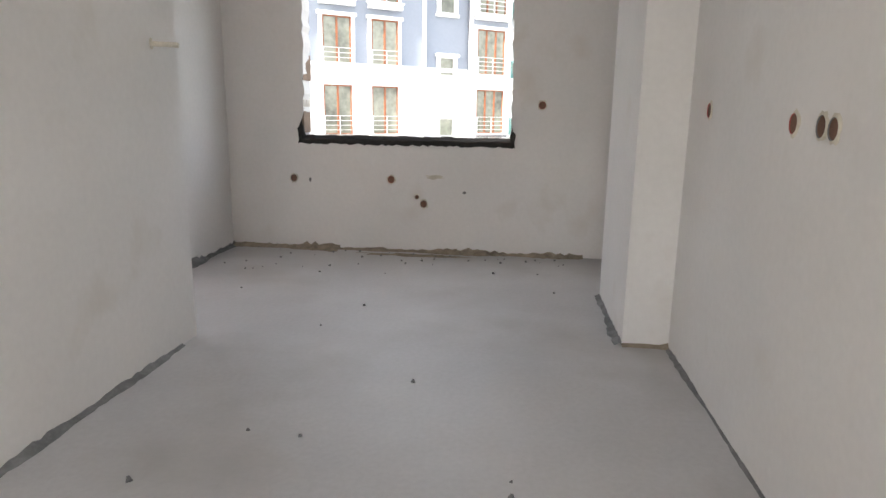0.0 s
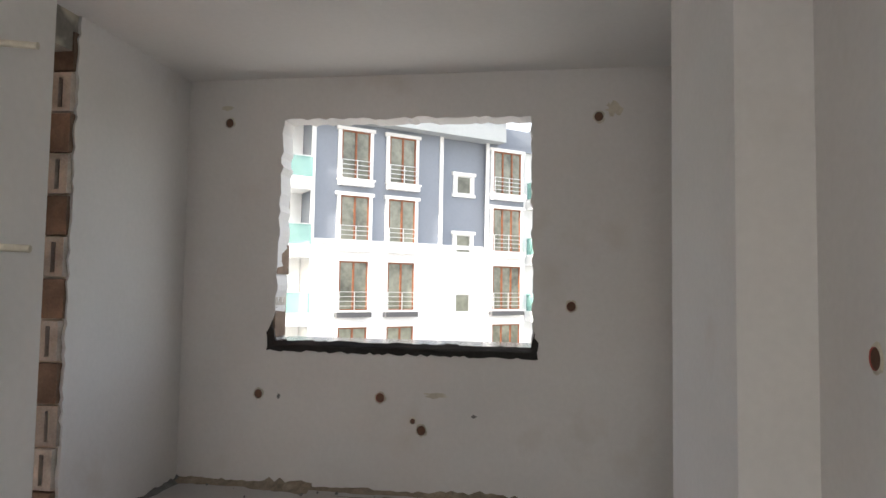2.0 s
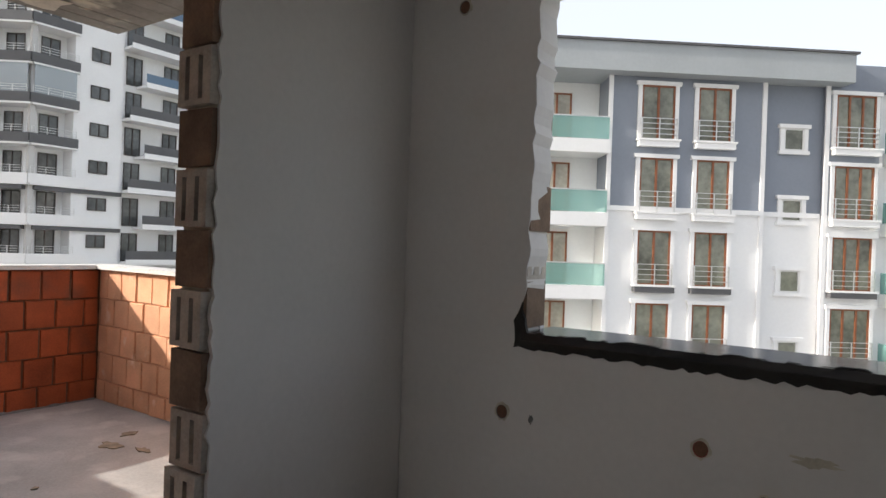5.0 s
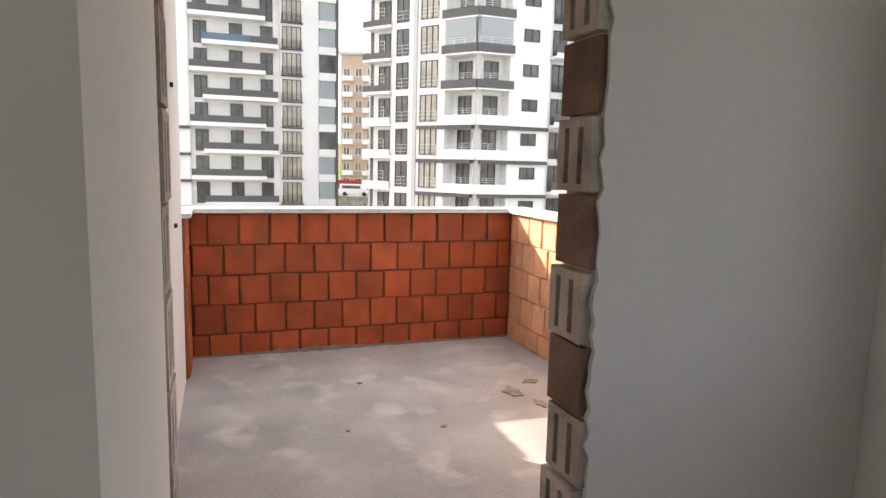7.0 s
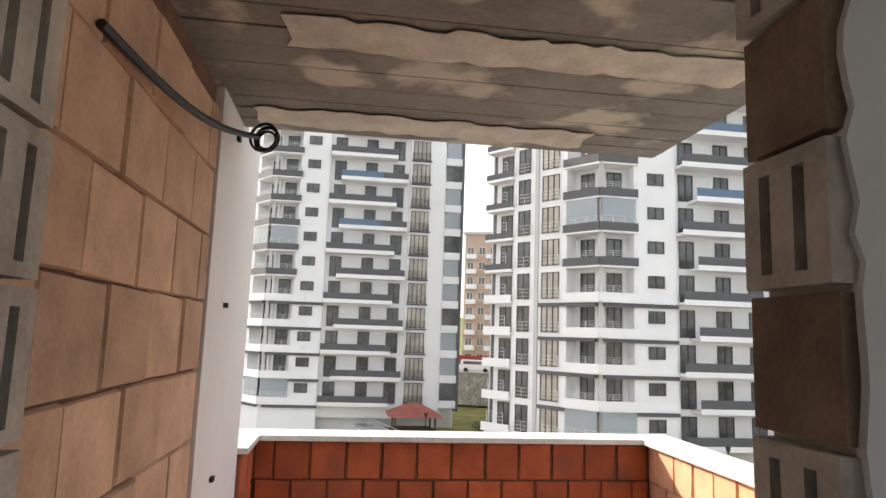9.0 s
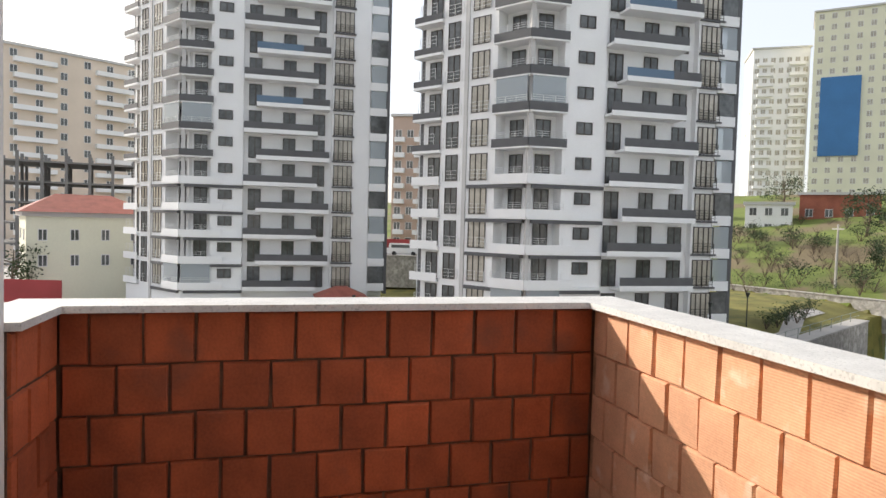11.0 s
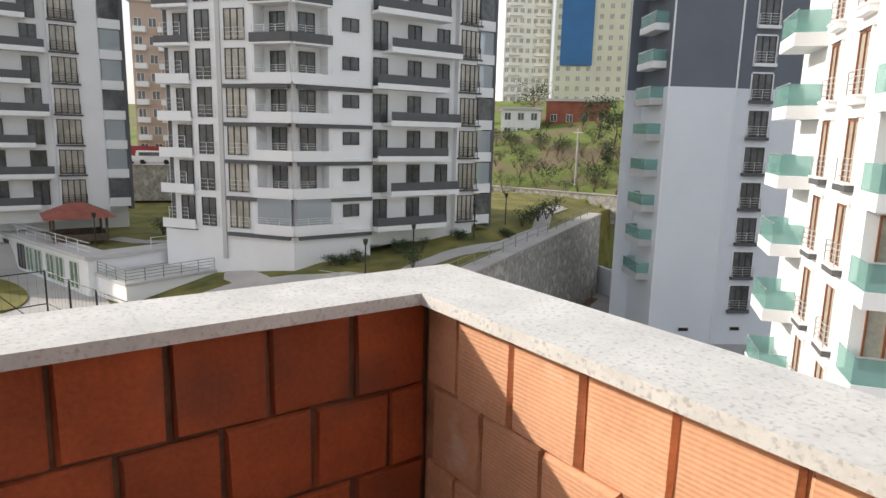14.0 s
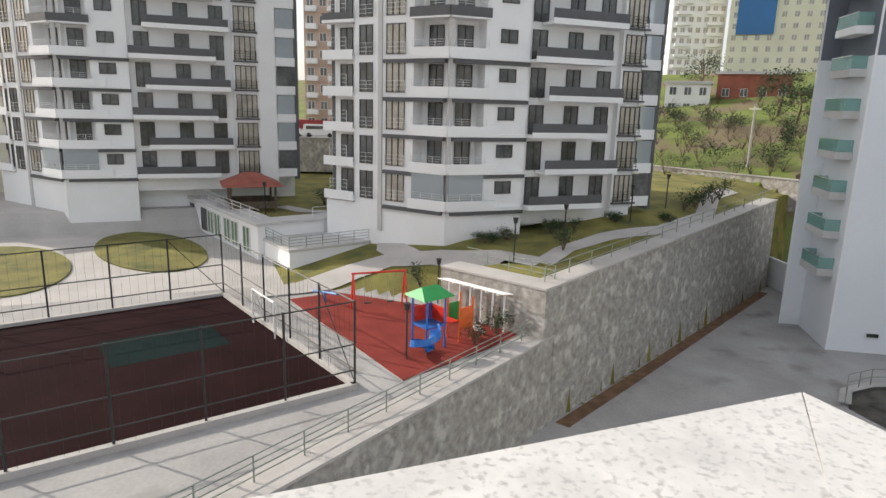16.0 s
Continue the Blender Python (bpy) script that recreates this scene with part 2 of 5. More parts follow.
# ---- mesh helpers ----
class Mesh:
    """Collects boxes, prisms and tubes, each with a material, into one mesh."""

    def __init__(self, base=None):
        self.v, self.f, self.m, self.mats = [], [], [], []
        self.base = base or Matrix.Identity(4)

    def slot(self, mat):
        if mat not in self.mats:
            self.mats.append(mat)
        return self.mats.index(mat)

    def add(self, verts, faces, mat):
        n, k = len(self.v), self.slot(mat)
        self.v += [tuple(self.base @ Vector(p)) for p in verts]
        self.f += [tuple(n + i for i in q) for q in faces]
        self.m += [k] * len(faces)
        return self

    def box(self, x0, x1, y0, y1, z0, z1, mat):
        x0, x1 = sorted((x0, x1))
        y0, y1 = sorted((y0, y1))
        z0, z1 = sorted((z0, z1))
        p = [(x, y, z) for z in (z0, z1) for x, y in ((x0, y0), (x1, y0), (x1, y1), (x0, y1))]
        return self.add(p, [(3, 2, 1, 0), (4, 5, 6, 7), (0, 1, 5, 4), (1, 2, 6, 5), (2, 3, 7, 6), (3, 0, 4, 7)], mat)

    def prism(self, pts, z0, z1, mat):
        """A polygon in plan, counter-clockwise, from z0 to z1 (numbers or functions of x, y)."""
        n = len(pts)
        lo = [(x, y, z0(x, y) if callable(z0) else z0) for x, y in pts]
        hi = [(x, y, z1(x, y) if callable(z1) else z1) for x, y in pts]
        sides = [(i, (i + 1) % n, n + (i + 1) % n, n + i) for i in range(n)]
        return self.add(lo + hi, [tuple(range(n - 1, -1, -1)), tuple(range(n, 2 * n))] + sides, mat)

    def tube(self, a, b, r, mat, n=6, r2=None):
        a, b = Vector(a), Vector(b)
        r2 = r if r2 is None else r2
        q = (b - a).to_track_quat('Z', 'Y')
        ring = [Vector((math.cos(2 * math.pi * i / n), math.sin(2 * math.pi * i / n), 0)) for i in range(n)]
        p = [a + q @ (c * r) for c in ring] + [b + q @ (c * r2) for c in ring]
        sides = [(i, (i + 1) % n, n + (i + 1) % n, n + i) for i in range(n)]
        return self.add(p, sides + [tuple(range(n - 1, -1, -1)), tuple(range(n, 2 * n))], mat)

    def data(self, name):
        me = bpy.data.meshes.new(name)
        me.from_pydata(self.v, [], self.f)
        for m in self.mats:
            me.materials.append(m)
        me.polygons.foreach_set("material_index", self.m)
        me.update()
        return me


def link(name, mesh, parent=None, label="", m=None):
    """Links a mesh as a part of parent; a pair is a window's frame with its pane."""
    if isinstance(mesh, tuple):
        whole = link(name, mesh[0], parent, label, m)
        link("pane", mesh[1], whole, "", m)
        return whole
    ob = new(name, mesh.data(name) if isinstance(mesh, Mesh) else mesh)
    if m is not None:
        ob.matrix_basis = m
    if parent is not None:
        ob.parent = parent
        ob.matrix_parent_inverse = parent.matrix_basis.inverted()
    if label:
        tagged(ob, label)
    return ob


def thing(name, at, label, category, group="", kind=""):
    ob = new(name)
    ob.matrix_basis = Matrix.Translation(at)
    return tagged(ob, label, category, group, kind)


def setting(name, mesh, label, category="", kind="structure"):
    return tagged(link(name, mesh), label, category or name.split("_")[0], "", kind)


def holed(outer, holes, place, thick, mat, name):
    """A slab with holes: outlines in two axes (u, v), carried by place(u, v, d) for the depths 0 and thick."""
    bm = bmesh.new()
    for loop in [outer] + holes:
        vs = [bm.verts.new((u, v, 0)) for u, v in loop]
        for i in range(len(vs)):
            bm.edges.new((vs[i], vs[(i + 1) % len(vs)]))
    bmesh.ops.triangle_fill(bm, use_beauty=True, use_dissolve=False, edges=bm.edges[:])
    ext = bmesh.ops.extrude_face_region(bm, geom=bm.faces[:])
    for e in ext["geom"]:
        if isinstance(e, bmesh.types.BMVert):
            e.co.z = thick
    for v in bm.verts:
        v.co = Vector(place(v.co.x, v.co.y, v.co.z))
    bmesh.ops.recalc_face_normals(bm, faces=bm.faces[:])
    me = bpy.data.meshes.new(name)
    bm.to_mesh(me)
    bm.free()
    me.materials.append(mat)
    return me


def ragged(pts, step=0.035, amp=0.008, seed=1):
    """A closed outline with its sides broken into short uneven pieces."""
    r = random.Random(seed)
    out = []
    for i, a in enumerate(pts):
        b = pts[(i + 1) % len(pts)]
        n = max(1, int(math.dist(a, b) / step))
        for k in range(n):
            f = k / n
            j = amp if k else amp * 0.3
            out.append((a[0] + (b[0] - a[0]) * f + r.uniform(-j, j), a[1] + (b[1] - a[1]) * f + r.uniform(-j, j)))
    return out


# ---- the room ----
WX0, WX1, WZ0, WZ1 = 0.60, 2.285, 0.93, 2.385
CEIL = 2.665
hole = ragged([(WX0 + 0.03, WZ0 - 0.055), (WX1 - 0.02, WZ0 - 0.05), (WX1, WZ0 + 0.1), (WX1 - 0.02, WZ1 - 0.01), (WX0 + 0.045, WZ1), (WX0 + 0.02, WZ0 + 0.2), (WX0 - 0.02, WZ0 + 0.08)], 0.04, 0.010, 3)
wall = setting("wall_north", holed([(-0.22, -0.12), (3.32, -0.12), (3.32, 2.85), (-0.22, 2.85)], [hole], lambda u, v, d: (u, 6.12 + d, v), 0.17, PLASTER, "wall_north"),
               "white plastered wall with a rough unframed window opening", "wall")
setting("wall_north_outside", Mesh().box(-0.22, WX0, 6.30, 6.34, -0.3, 2.85, WHITE).box(WX1, 3.3, 6.30, 6.34, -0.3, 2.85, WHITE)
        .box(WX0, WX1, 6.30, 6.34, -0.3, 0.88, WHITE).box(WX0, WX1, 6.30, 6.34, 2.42, 2.85, WHITE), "white outer render of the window wall", "wall")
setting("wall_east", Mesh().box(3.112, 3.32, -1.6, 6.12, -0.12, 2.85, PLASTER), "white plastered long wall with socket holes", "wall")
setting("pillar", Mesh().box(2.886, 3.112, 4.152, 5.036, -0.05, 2.7, PLASTER), "smooth white plastered pillar against the wall", "pillar")
# The opening in this unseen wall is made up to hold the fill lamp.
setting("wall_south", Mesh().box(0.5, 1.0, -1.8, -1.6, -0.12, 2.85, PLASTER).box(2.9, 3.32, -1.8, -1.6, -0.12, 2.85, PLASTER).box(1.0, 2.9, -1.8, -1.6, -0.12, 0.9, PLASTER).box(1.0, 2.9, -1.8, -1.6, 2.4, 2.85, PLASTER), "plain white plastered wall", "wall")
setting("wall_west_near", Mesh().box(0.57, 0.748, -1.6, 3.835, -0.12, 2.85, PLASTER), "white plastered partition wall ending at the balcony corner", "wall")
setting("wall_return", Mesh().box(-0.03, 0.57, 3.70, 3.978, -0.12, 2.85, PLASTER).box(0.57, 0.746, 3.836, 3.978, -0.12, 2.85, PLASTER), "white plastered return wall beside the balcony doorway", "wall")
skin = ragged([(5.055, 0.0), (6.12, 0.0), (6.12, 2.7), (5.055, 2.7)], 0.04, 0.010, 5)
skin = [(min(u, 6.119) if u > 5.5 else u, v) for u, v in skin]
setting("wall_west", holed(skin, [], lambda u, v, d: (-0.045 + d, u, v), 0.018, PLASTER, "wall_west"), "white plastered wall with a broken edge at the doorway", "wall")
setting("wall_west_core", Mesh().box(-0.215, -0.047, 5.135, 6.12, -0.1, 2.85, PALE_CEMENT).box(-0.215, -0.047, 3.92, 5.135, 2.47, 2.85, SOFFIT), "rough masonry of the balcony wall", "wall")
setting("floor", Mesh().box(-0.035, 3.3, -1.8, 6.3, -0.12, 0.0, SCREED), "grey smooth cement screed floor", "floor")
setting("ceiling", Mesh().box(-0.05, 3.3, -1.8, 6.3, CEIL, CEIL + 0.15, CEILING), "white plastered ceiling", "ceiling")
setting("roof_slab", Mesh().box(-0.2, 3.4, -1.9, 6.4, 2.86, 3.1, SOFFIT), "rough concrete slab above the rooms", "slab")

# window sill of black marble; the shaded gap below it is a near-black strip
sill = thing("window_sill", (1.44, 6.2, 0.9), "polished black marble window sill in the rough opening", "window sill")
link("slab", Mesh().box(WX0 + 0.01, WX1 - 0.01, 6.10, 6.42, 0.905, 0.935, SILL), sill)
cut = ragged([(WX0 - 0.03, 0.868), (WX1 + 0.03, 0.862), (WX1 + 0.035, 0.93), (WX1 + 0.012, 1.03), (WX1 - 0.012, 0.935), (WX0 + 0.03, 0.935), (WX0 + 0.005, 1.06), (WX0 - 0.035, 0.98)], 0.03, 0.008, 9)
link("mortar_bed", holed(cut, [], lambda u, v, d: (u, 6.112 + d, v), 0.02, DARK, "mortar_bed"), sill, "near-black ragged strip for the shaded gap under the sill")


def hollow_brick(mat, slots):
    """A hollow clay brick, its holes showing on the -y side."""
    m = Mesh()
    w, h, d = 0.18, 0.198, 0.10
    m.box(-w / 2, w / 2, 0.03, d, 0, h, mat)
    if not slots:
        return m.box(-w / 2, w / 2, 0.0, 0.03, 0, h, mat)
    cuts = [-w / 2, -0.052, -0.027, 0.022, 0.047, w / 2]
    for i in (0, 2, 4):
        m.box(cuts[i], cuts[i + 1], 0, 0.03, 0, h, mat)
    for i in (1, 3):
        m.box(cuts[i], cuts[i + 1], 0, 0.03, 0, 0.02, mat)
        m.box(cuts[i], cuts[i + 1], 0, 0.03, h - 0.025, h, mat)
        # The slot's back is coloured near-black for the shade deep inside.
        m.box(cuts[i], cuts[i + 1], 0.026, 0.0301, 0.02, h - 0.025, DARK)
    return m


SLOTTED, SOLID = hollow_brick(BRICK_GREY, True).data("brick"), hollow_brick(BRICK_DARK, False).data("brick")
r = random.Random(4)
jamb = thing("door_jamb", (-0.13, 5.08, 0), "raw doorway edge of stacked brown and mortar-smeared hollow bricks", "door jamb")
for k in range(12):
    solid = (k % 2 == 1) if k > 1 else k == 0
    link("brick", SOLID if solid else SLOTTED, jamb, m=pose(-0.132 + r.uniform(-0.006, 0.006), 5.032 + r.uniform(-0.012, 0.006), 0.062 + 0.21 * k, 0, 0, r.uniform(-2, 2)))
link("mortar", Mesh().box(-0.21, -0.05, 5.055, 5.134, 0, 2.6, PALE_CEMENT), jamb)
jamb2 = thing("door_jamb", (-0.1, 3.96, 0), "plaster-smeared doorway edge with slotted hollow bricks", "door jamb")
for k in range(12):
    link("brick", SLOTTED, jamb2, m=pose(-0.125 + r.uniform(-0.004, 0.004), 3.985 + r.uniform(-0.006, 0.006), 0.03 + 0.21 * k, 0, 0, 180))
rev = thing("window_reveal", (WX0, 6.2, 1.0), "raw hollow bricks in the side of the window opening", "window reveal")
for k in range(7):
    link("brick", SLOTTED if k % 2 else SOLID, rev, m=pose(WX0 + 0.02 + r.uniform(-0.008, 0.008), 6.217, 0.95 + 0.207 * k, 0, 0, 90 + r.uniform(-2, 2)))


def socket_hole(at, side, label, radius=0.027, red=False, tilt=0.0):
    """Round socket opening chopped into plaster: broken rim, shaded inside as a dark disc."""
    ob = thing("socket_hole", at, label, "socket hole", "socket holes")
    turn = {"y": pose(0, 0, 0, 90, 0, 0), "x": pose(0, 0, 0, 90, 0, -90)}[side]
    base = Matrix.Translation(at) @ turn
    rr = random.Random(str(at))
    n = 16
    rim = Mesh(base)
    a = [(math.cos(2 * math.pi * i / n), math.sin(2 * math.pi * i / n)) for i in range(n)]
    o = [radius * rr.uniform(1.15, 1.5) for _ in range(n)]
    p = [(c * o[i], s * o[i] * 1.1, 0.0005) for i, (c, s) in enumerate(a)] + [(c * radius, s * radius * 1.1, 0.006) for c, s in a] + [(c * radius * 0.9, s * radius, 0.002) for c, s in a]
    rim.add(p, [(i, (i + 1) % n, n + (i + 1) % n, n + i) for i in range(n)], PALE_CEMENT)
    rim.add(p, [(n + i, n + (i + 1) % n, 2 * n + (i + 1) % n, 2 * n + i) for i in range(n)], RED_BOX if red else DARK_GREY)
    link("rim", rim, ob)
    # Flat disc, coloured dark for the shade inside the hole.
    link("cup", Mesh(base).add([(c * radius * 0.92, s * radius * 1.02, 0.003) for c, s in a], [tuple(range(n))], MORTAR), ob)
    return ob


for x, z, red in ((0.263, 2.37, False), (2.678, 2.36, False), (2.515, 1.19, True), (0.523, 0.585, False), (1.334, 0.592, True)):
    socket_hole((x, 6.12, z), "y", "round open socket hole chopped into the white plaster", red=red)
socket_hole((1.60, 6.12, 0.40), "y", "ragged pipe hole broken into the white plaster", 0.028)
socket_hole((1.545, 6.12, 0.455), "y", "small ragged pipe hole in the white plaster", 0.016)
for y, z, red in ((3.835, 1.15, True), (3.007, 1.11, True), (2.836, 1.105, False), (2.769, 1.10, False)):
    socket_hole((3.112, y, z), "x", "oval socket hole with a red rim in the long wall" if red else "socket hole in the long plastered wall", 0.027, red)


def blotch(name, cx, cy, rx, ry, place, mat, label, seed, category="stain", thick=0.004):
    rr = random.Random(seed)
    n = 22
    pts = [(cx + math.cos(2 * math.pi * i / n) * rx * rr.uniform(0.45, 1.1), cy + math.sin(2 * math.pi * i / n) * ry * rr.uniform(0.45, 1.1)) for i in range(n)]
    return tagged(link(name, holed(pts, [], place, thick, mat, name)), label, category)


north = lambda u, v, d: (u, 6.1195 - d, v)
onfloor = lambda u, v, d: (u, v, 0.0005 + d)
blotch("plaster_patch", 1.69, 0.62, 0.08, 0.025, north, PALE_CEMENT, "rough grey plaster repair on the white wall", 21, "plaster patch", 0.002)
blotch("plaster_patch", 1.93, 0.50, 0.02, 0.012, north, DARK_GREY, "small grey chip in the white plaster", 22, "plaster patch", 0.002)
blotch("plaster_patch", 0.66, 0.575, 0.012, 0.025, north, DARK_GREY, "small grey chip in the white plaster", 23, "plaster patch", 0.002)
blotch("plaster_patch", 2.77, 2.41, 0.06, 0.05, north, PALE_CEMENT, "scratched plaster beside the lamp outlet", 24, "plaster patch", 0.002)
blotch("plaster_patch", 0.24, 2.47, 0.05, 0.02, north, PALE_CEMENT, "scratched plaster above the lamp outlet", 25, "plaster patch", 0.002)


def residue(points, width, mat, label, seed, zlift=0.0):
    """An uneven low ridge along the foot of a wall: mortar crumbs and dark edges."""
    rr = random.Random(seed)
    m = Mesh()
    (x0, y0), (x1, y1) = points
    length = math.dist(*points)
    n = int(length / 0.035)
    ux, uy = (x1 - x0) / length, (y1 - y0) / length
    prof = []
    for i in range(n + 1):
        s = length * i / n
        w = width * (0.35 + 1.1 * max(0.0, noise.noise((s * 2.2, seed, 0.3)) + 0.45)) * rr.uniform(0.75, 1.2)
        h = 0.3 * w * rr.uniform(0.6, 1.5) + 0.003
        bx, by = x0 + ux * s, y0 + uy * s
        prof.append(((bx, by, zlift), (bx, by, zlift + h * 1.4), (bx - uy * w * 0.5, by + ux * w * 0.5, zlift + h * 0.6), (bx - uy * w, by + ux * w, zlift + 0.001)))
    v = [p for q in prof for p in q]
    f = [(4 * i + k, 4 * i + k + 1, 4 * i + k + 5, 4 * i + k + 4) for i in range(n) for k in range(3)]
    m.add(v, f, mat)
    return tagged(link("mortar_residue", m), label, "mortar residue", "", "stuff")


residue([(2.886, 6.119), (-0.03, 6.119)], 0.05, DIRT, "brown crumbly mortar along the foot of the window wall", 1)
residue([(0.9, 6.119), (-0.03, 6.119)], 0.09, DIRT, "dark crumbly mortar heaped along the wall foot", 7)
# Narrow dark grey ridges line the wall and pillar feet.
residue([(-0.027, 6.12), (-0.027, 5.06)], 0.06, DARK_GREY, "dark grey ridge along the wall foot", 2)
residue([(0.749, 3.83), (0.749, -1.5)], 0.024, DARK_GREY, "dark grey ridge along the partition wall", 3)
residue([(3.111, -1.5), (3.111, 4.15)], 0.024, DARK_GREY, "dark grey ridge along the long wall", 4)
residue([(2.885, 4.15), (2.885, 5.036)], 0.035, DARK_GREY, "dark grey ridge along the pillar foot", 5)
residue([(3.11, 4.151), (2.886, 4.151)], 0.05, DIRT, "brown mortar crumbs at the pillar foot", 6)
blotch("dust_smear", 1.55, 5.99, 0.55, 0.06, onfloor, DIRT, "brown dust smear on the screed by the wall", 31, "dust", 0.002)
crumbs = Mesh()
for _ in range(60):
    x, y, s = r.uniform(0.1, 2.8), r.choice((r.uniform(5.3, 6.05), r.uniform(2.5, 5.9), r.uniform(5.8, 6.08))), r.uniform(0.004, 0.013)
    crumbs.tube((x, y, 0), (x + r.uniform(-s, s), y + r.uniform(-s, s), s), s, DARK_GREY, 5, s * 0.4)
tagged(link("mortar_crumbs", crumbs), "small mortar crumbs scattered on the screed", "crumbs", "", "stuff")
for k, (y, z) in enumerate(((3.75, 1.99), (3.76, 1.40))):
    hook = thing("wall_pipe", (0.77, y, z), "short grey pipe stub sticking out of the partition wall", "pipe stub", "pipe stubs")
    link("pipe", Mesh().tube((0.742, y, z), (0.86, y + 0.03, z - 0.004), 0.011, PALE_CEMENT, 8), hook)
    link("collar", Mesh().tube((0.747, y, z), (0.754, y + 0.003, z), 0.024, PALE_CEMENT, 10), hook)

# ---- the terrace ----
FX, RY, LY, TOP = -3.215, 6.30, 3.885, 1.02
setting("terrace_floor", Mesh().box(-3.45, -0.036, 3.6, 6.5, -0.25, -0.004, CONCRETE), "rough pale grey concrete terrace slab", "floor")
setting("terrace_underside", Mesh().box(-3.45, 3.4, -1.9, 6.42, -0.6, -0.26, WHITE), "white render under the terrace slab", "slab")
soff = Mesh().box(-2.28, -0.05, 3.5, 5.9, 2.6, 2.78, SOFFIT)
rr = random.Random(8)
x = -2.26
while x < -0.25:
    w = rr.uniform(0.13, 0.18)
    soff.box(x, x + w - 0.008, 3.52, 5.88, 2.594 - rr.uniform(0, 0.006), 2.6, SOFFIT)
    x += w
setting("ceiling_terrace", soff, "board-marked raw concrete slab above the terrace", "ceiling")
for k, (x0, x1, y0, y1) in enumerate(((-2.17, -1.95, 3.95, 5.45), (-1.33, -1.12, 4.15, 5.72), (-0.7, -0.55, 4.4, 5.5))):
    pts = ragged([(x0, y0), (x1, y0), (x1, y1), (x0, y1)], 0.06, 0.022, 40 + k)
    tagged(link("cement_smear", holed(pts, [], lambda u, v, d: (u, v, 2.584 - d), 0.003, PALE_CEMENT, "cement_smear")), "pale cement smear on the raw concrete soffit", "cement smear")
setting("terrace_wall_south", Mesh().box(-1.78, -0.06, 3.62, 3.835, -0.2, 2.6, MORTAR), "clay block wall beside the terrace", "wall")
setting("terrace_column", Mesh().box(-2.74, -1.78, 3.58, 3.865, -0.3, 2.6, PLASTER), "white plastered column at the terrace edge", "column")
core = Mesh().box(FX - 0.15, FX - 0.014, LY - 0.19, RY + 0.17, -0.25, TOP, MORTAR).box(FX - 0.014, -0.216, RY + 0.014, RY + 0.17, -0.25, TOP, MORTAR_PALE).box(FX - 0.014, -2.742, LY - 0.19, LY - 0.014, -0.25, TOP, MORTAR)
parapet = setting("parapet", core, "orange hollow-brick terrace parapet with open vertical joints", "parapet")
setting("parapet_render", Mesh().box(FX - 0.17, FX - 0.151, LY - 0.2, RY + 0.19, -0.6, TOP, WHITE).box(FX - 0.17, -0.216, RY + 0.171, RY + 0.19, -0.6, TOP, WHITE), "white outer render of the parapet", "render")

cap = thing("parapet_coping", (FX, RY, TOP), "speckled pale granite coping on the brick parapet", "coping")
CI, CO = 0.05, 0.21
link("front_slab", Mesh().add([(FX + CI, LY + CI - 0.02, TOP), (FX + CI, RY - CI, TOP), (FX - CO, RY + CO, TOP), (FX - CO, LY - CO, TOP),
                               (FX + CI, LY + CI - 0.02, TOP + 0.03), (FX + CI, RY - CI, TOP + 0.03), (FX - CO, RY + CO, TOP + 0.03), (FX - CO, LY - CO, TOP + 0.03)],
                              [(3, 2, 1, 0), (4, 5, 6, 7), (0, 1, 5, 4), (1, 2, 6, 5), (2, 3, 7, 6), (3, 0, 4, 7)], GRANITE), cap)
link("side_slab", Mesh().prism([(FX + CI, RY - CI - 0.001), (-0.217, RY - CI - 0.001), (-0.217, RY + CO), (FX - CO + 0.002, RY + CO + 0.001)], TOP + 0.001, TOP + 0.031, GRANITE), cap)
link("short_slab", Mesh().prism([(FX - CO + 0.002, LY - CO), (-2.743, LY - CO), (-2.743, LY + 0.03), (FX + CI, LY + 0.0295)], TOP + 0.001, TOP + 0.031, GRANITE), cap)


def clay_brick(w, h, d, mat, seed):
    """A clay brick, its outer face on -y, with worn edges."""
    rr = random.Random(seed)
    j = lambda s=0.003: rr.uniform(-s, s)
    c = 0.006
    m = Mesh()
    p = [(x * w / 2 + j(), 0.012, z * h / 2 + j()) for x, z in ((-1, -1), (1, -1), (1, 1), (-1, 1))]
    p += [(x * (w / 2 - c) + j(), j(0.002), z * (h / 2 - c) + j()) for x, z in ((-1, -1), (1, -1), (1, 1), (-1, 1))]
    p += [(x * w / 2, d, z * h / 2) for x, z in ((-1, -1), (1, -1), (1, 1), (-1, 1))]
    f = [(4, 5, 6, 7)] + [(i, (i + 1) % 4, 4 + (i + 1) % 4, 4 + i) for i in range(4)] + [(8 + i, 8 + (i + 1) % 4, (i + 1) % 4, i) for i in range(4)]
    return m.add(p, f, mat).data("brick")


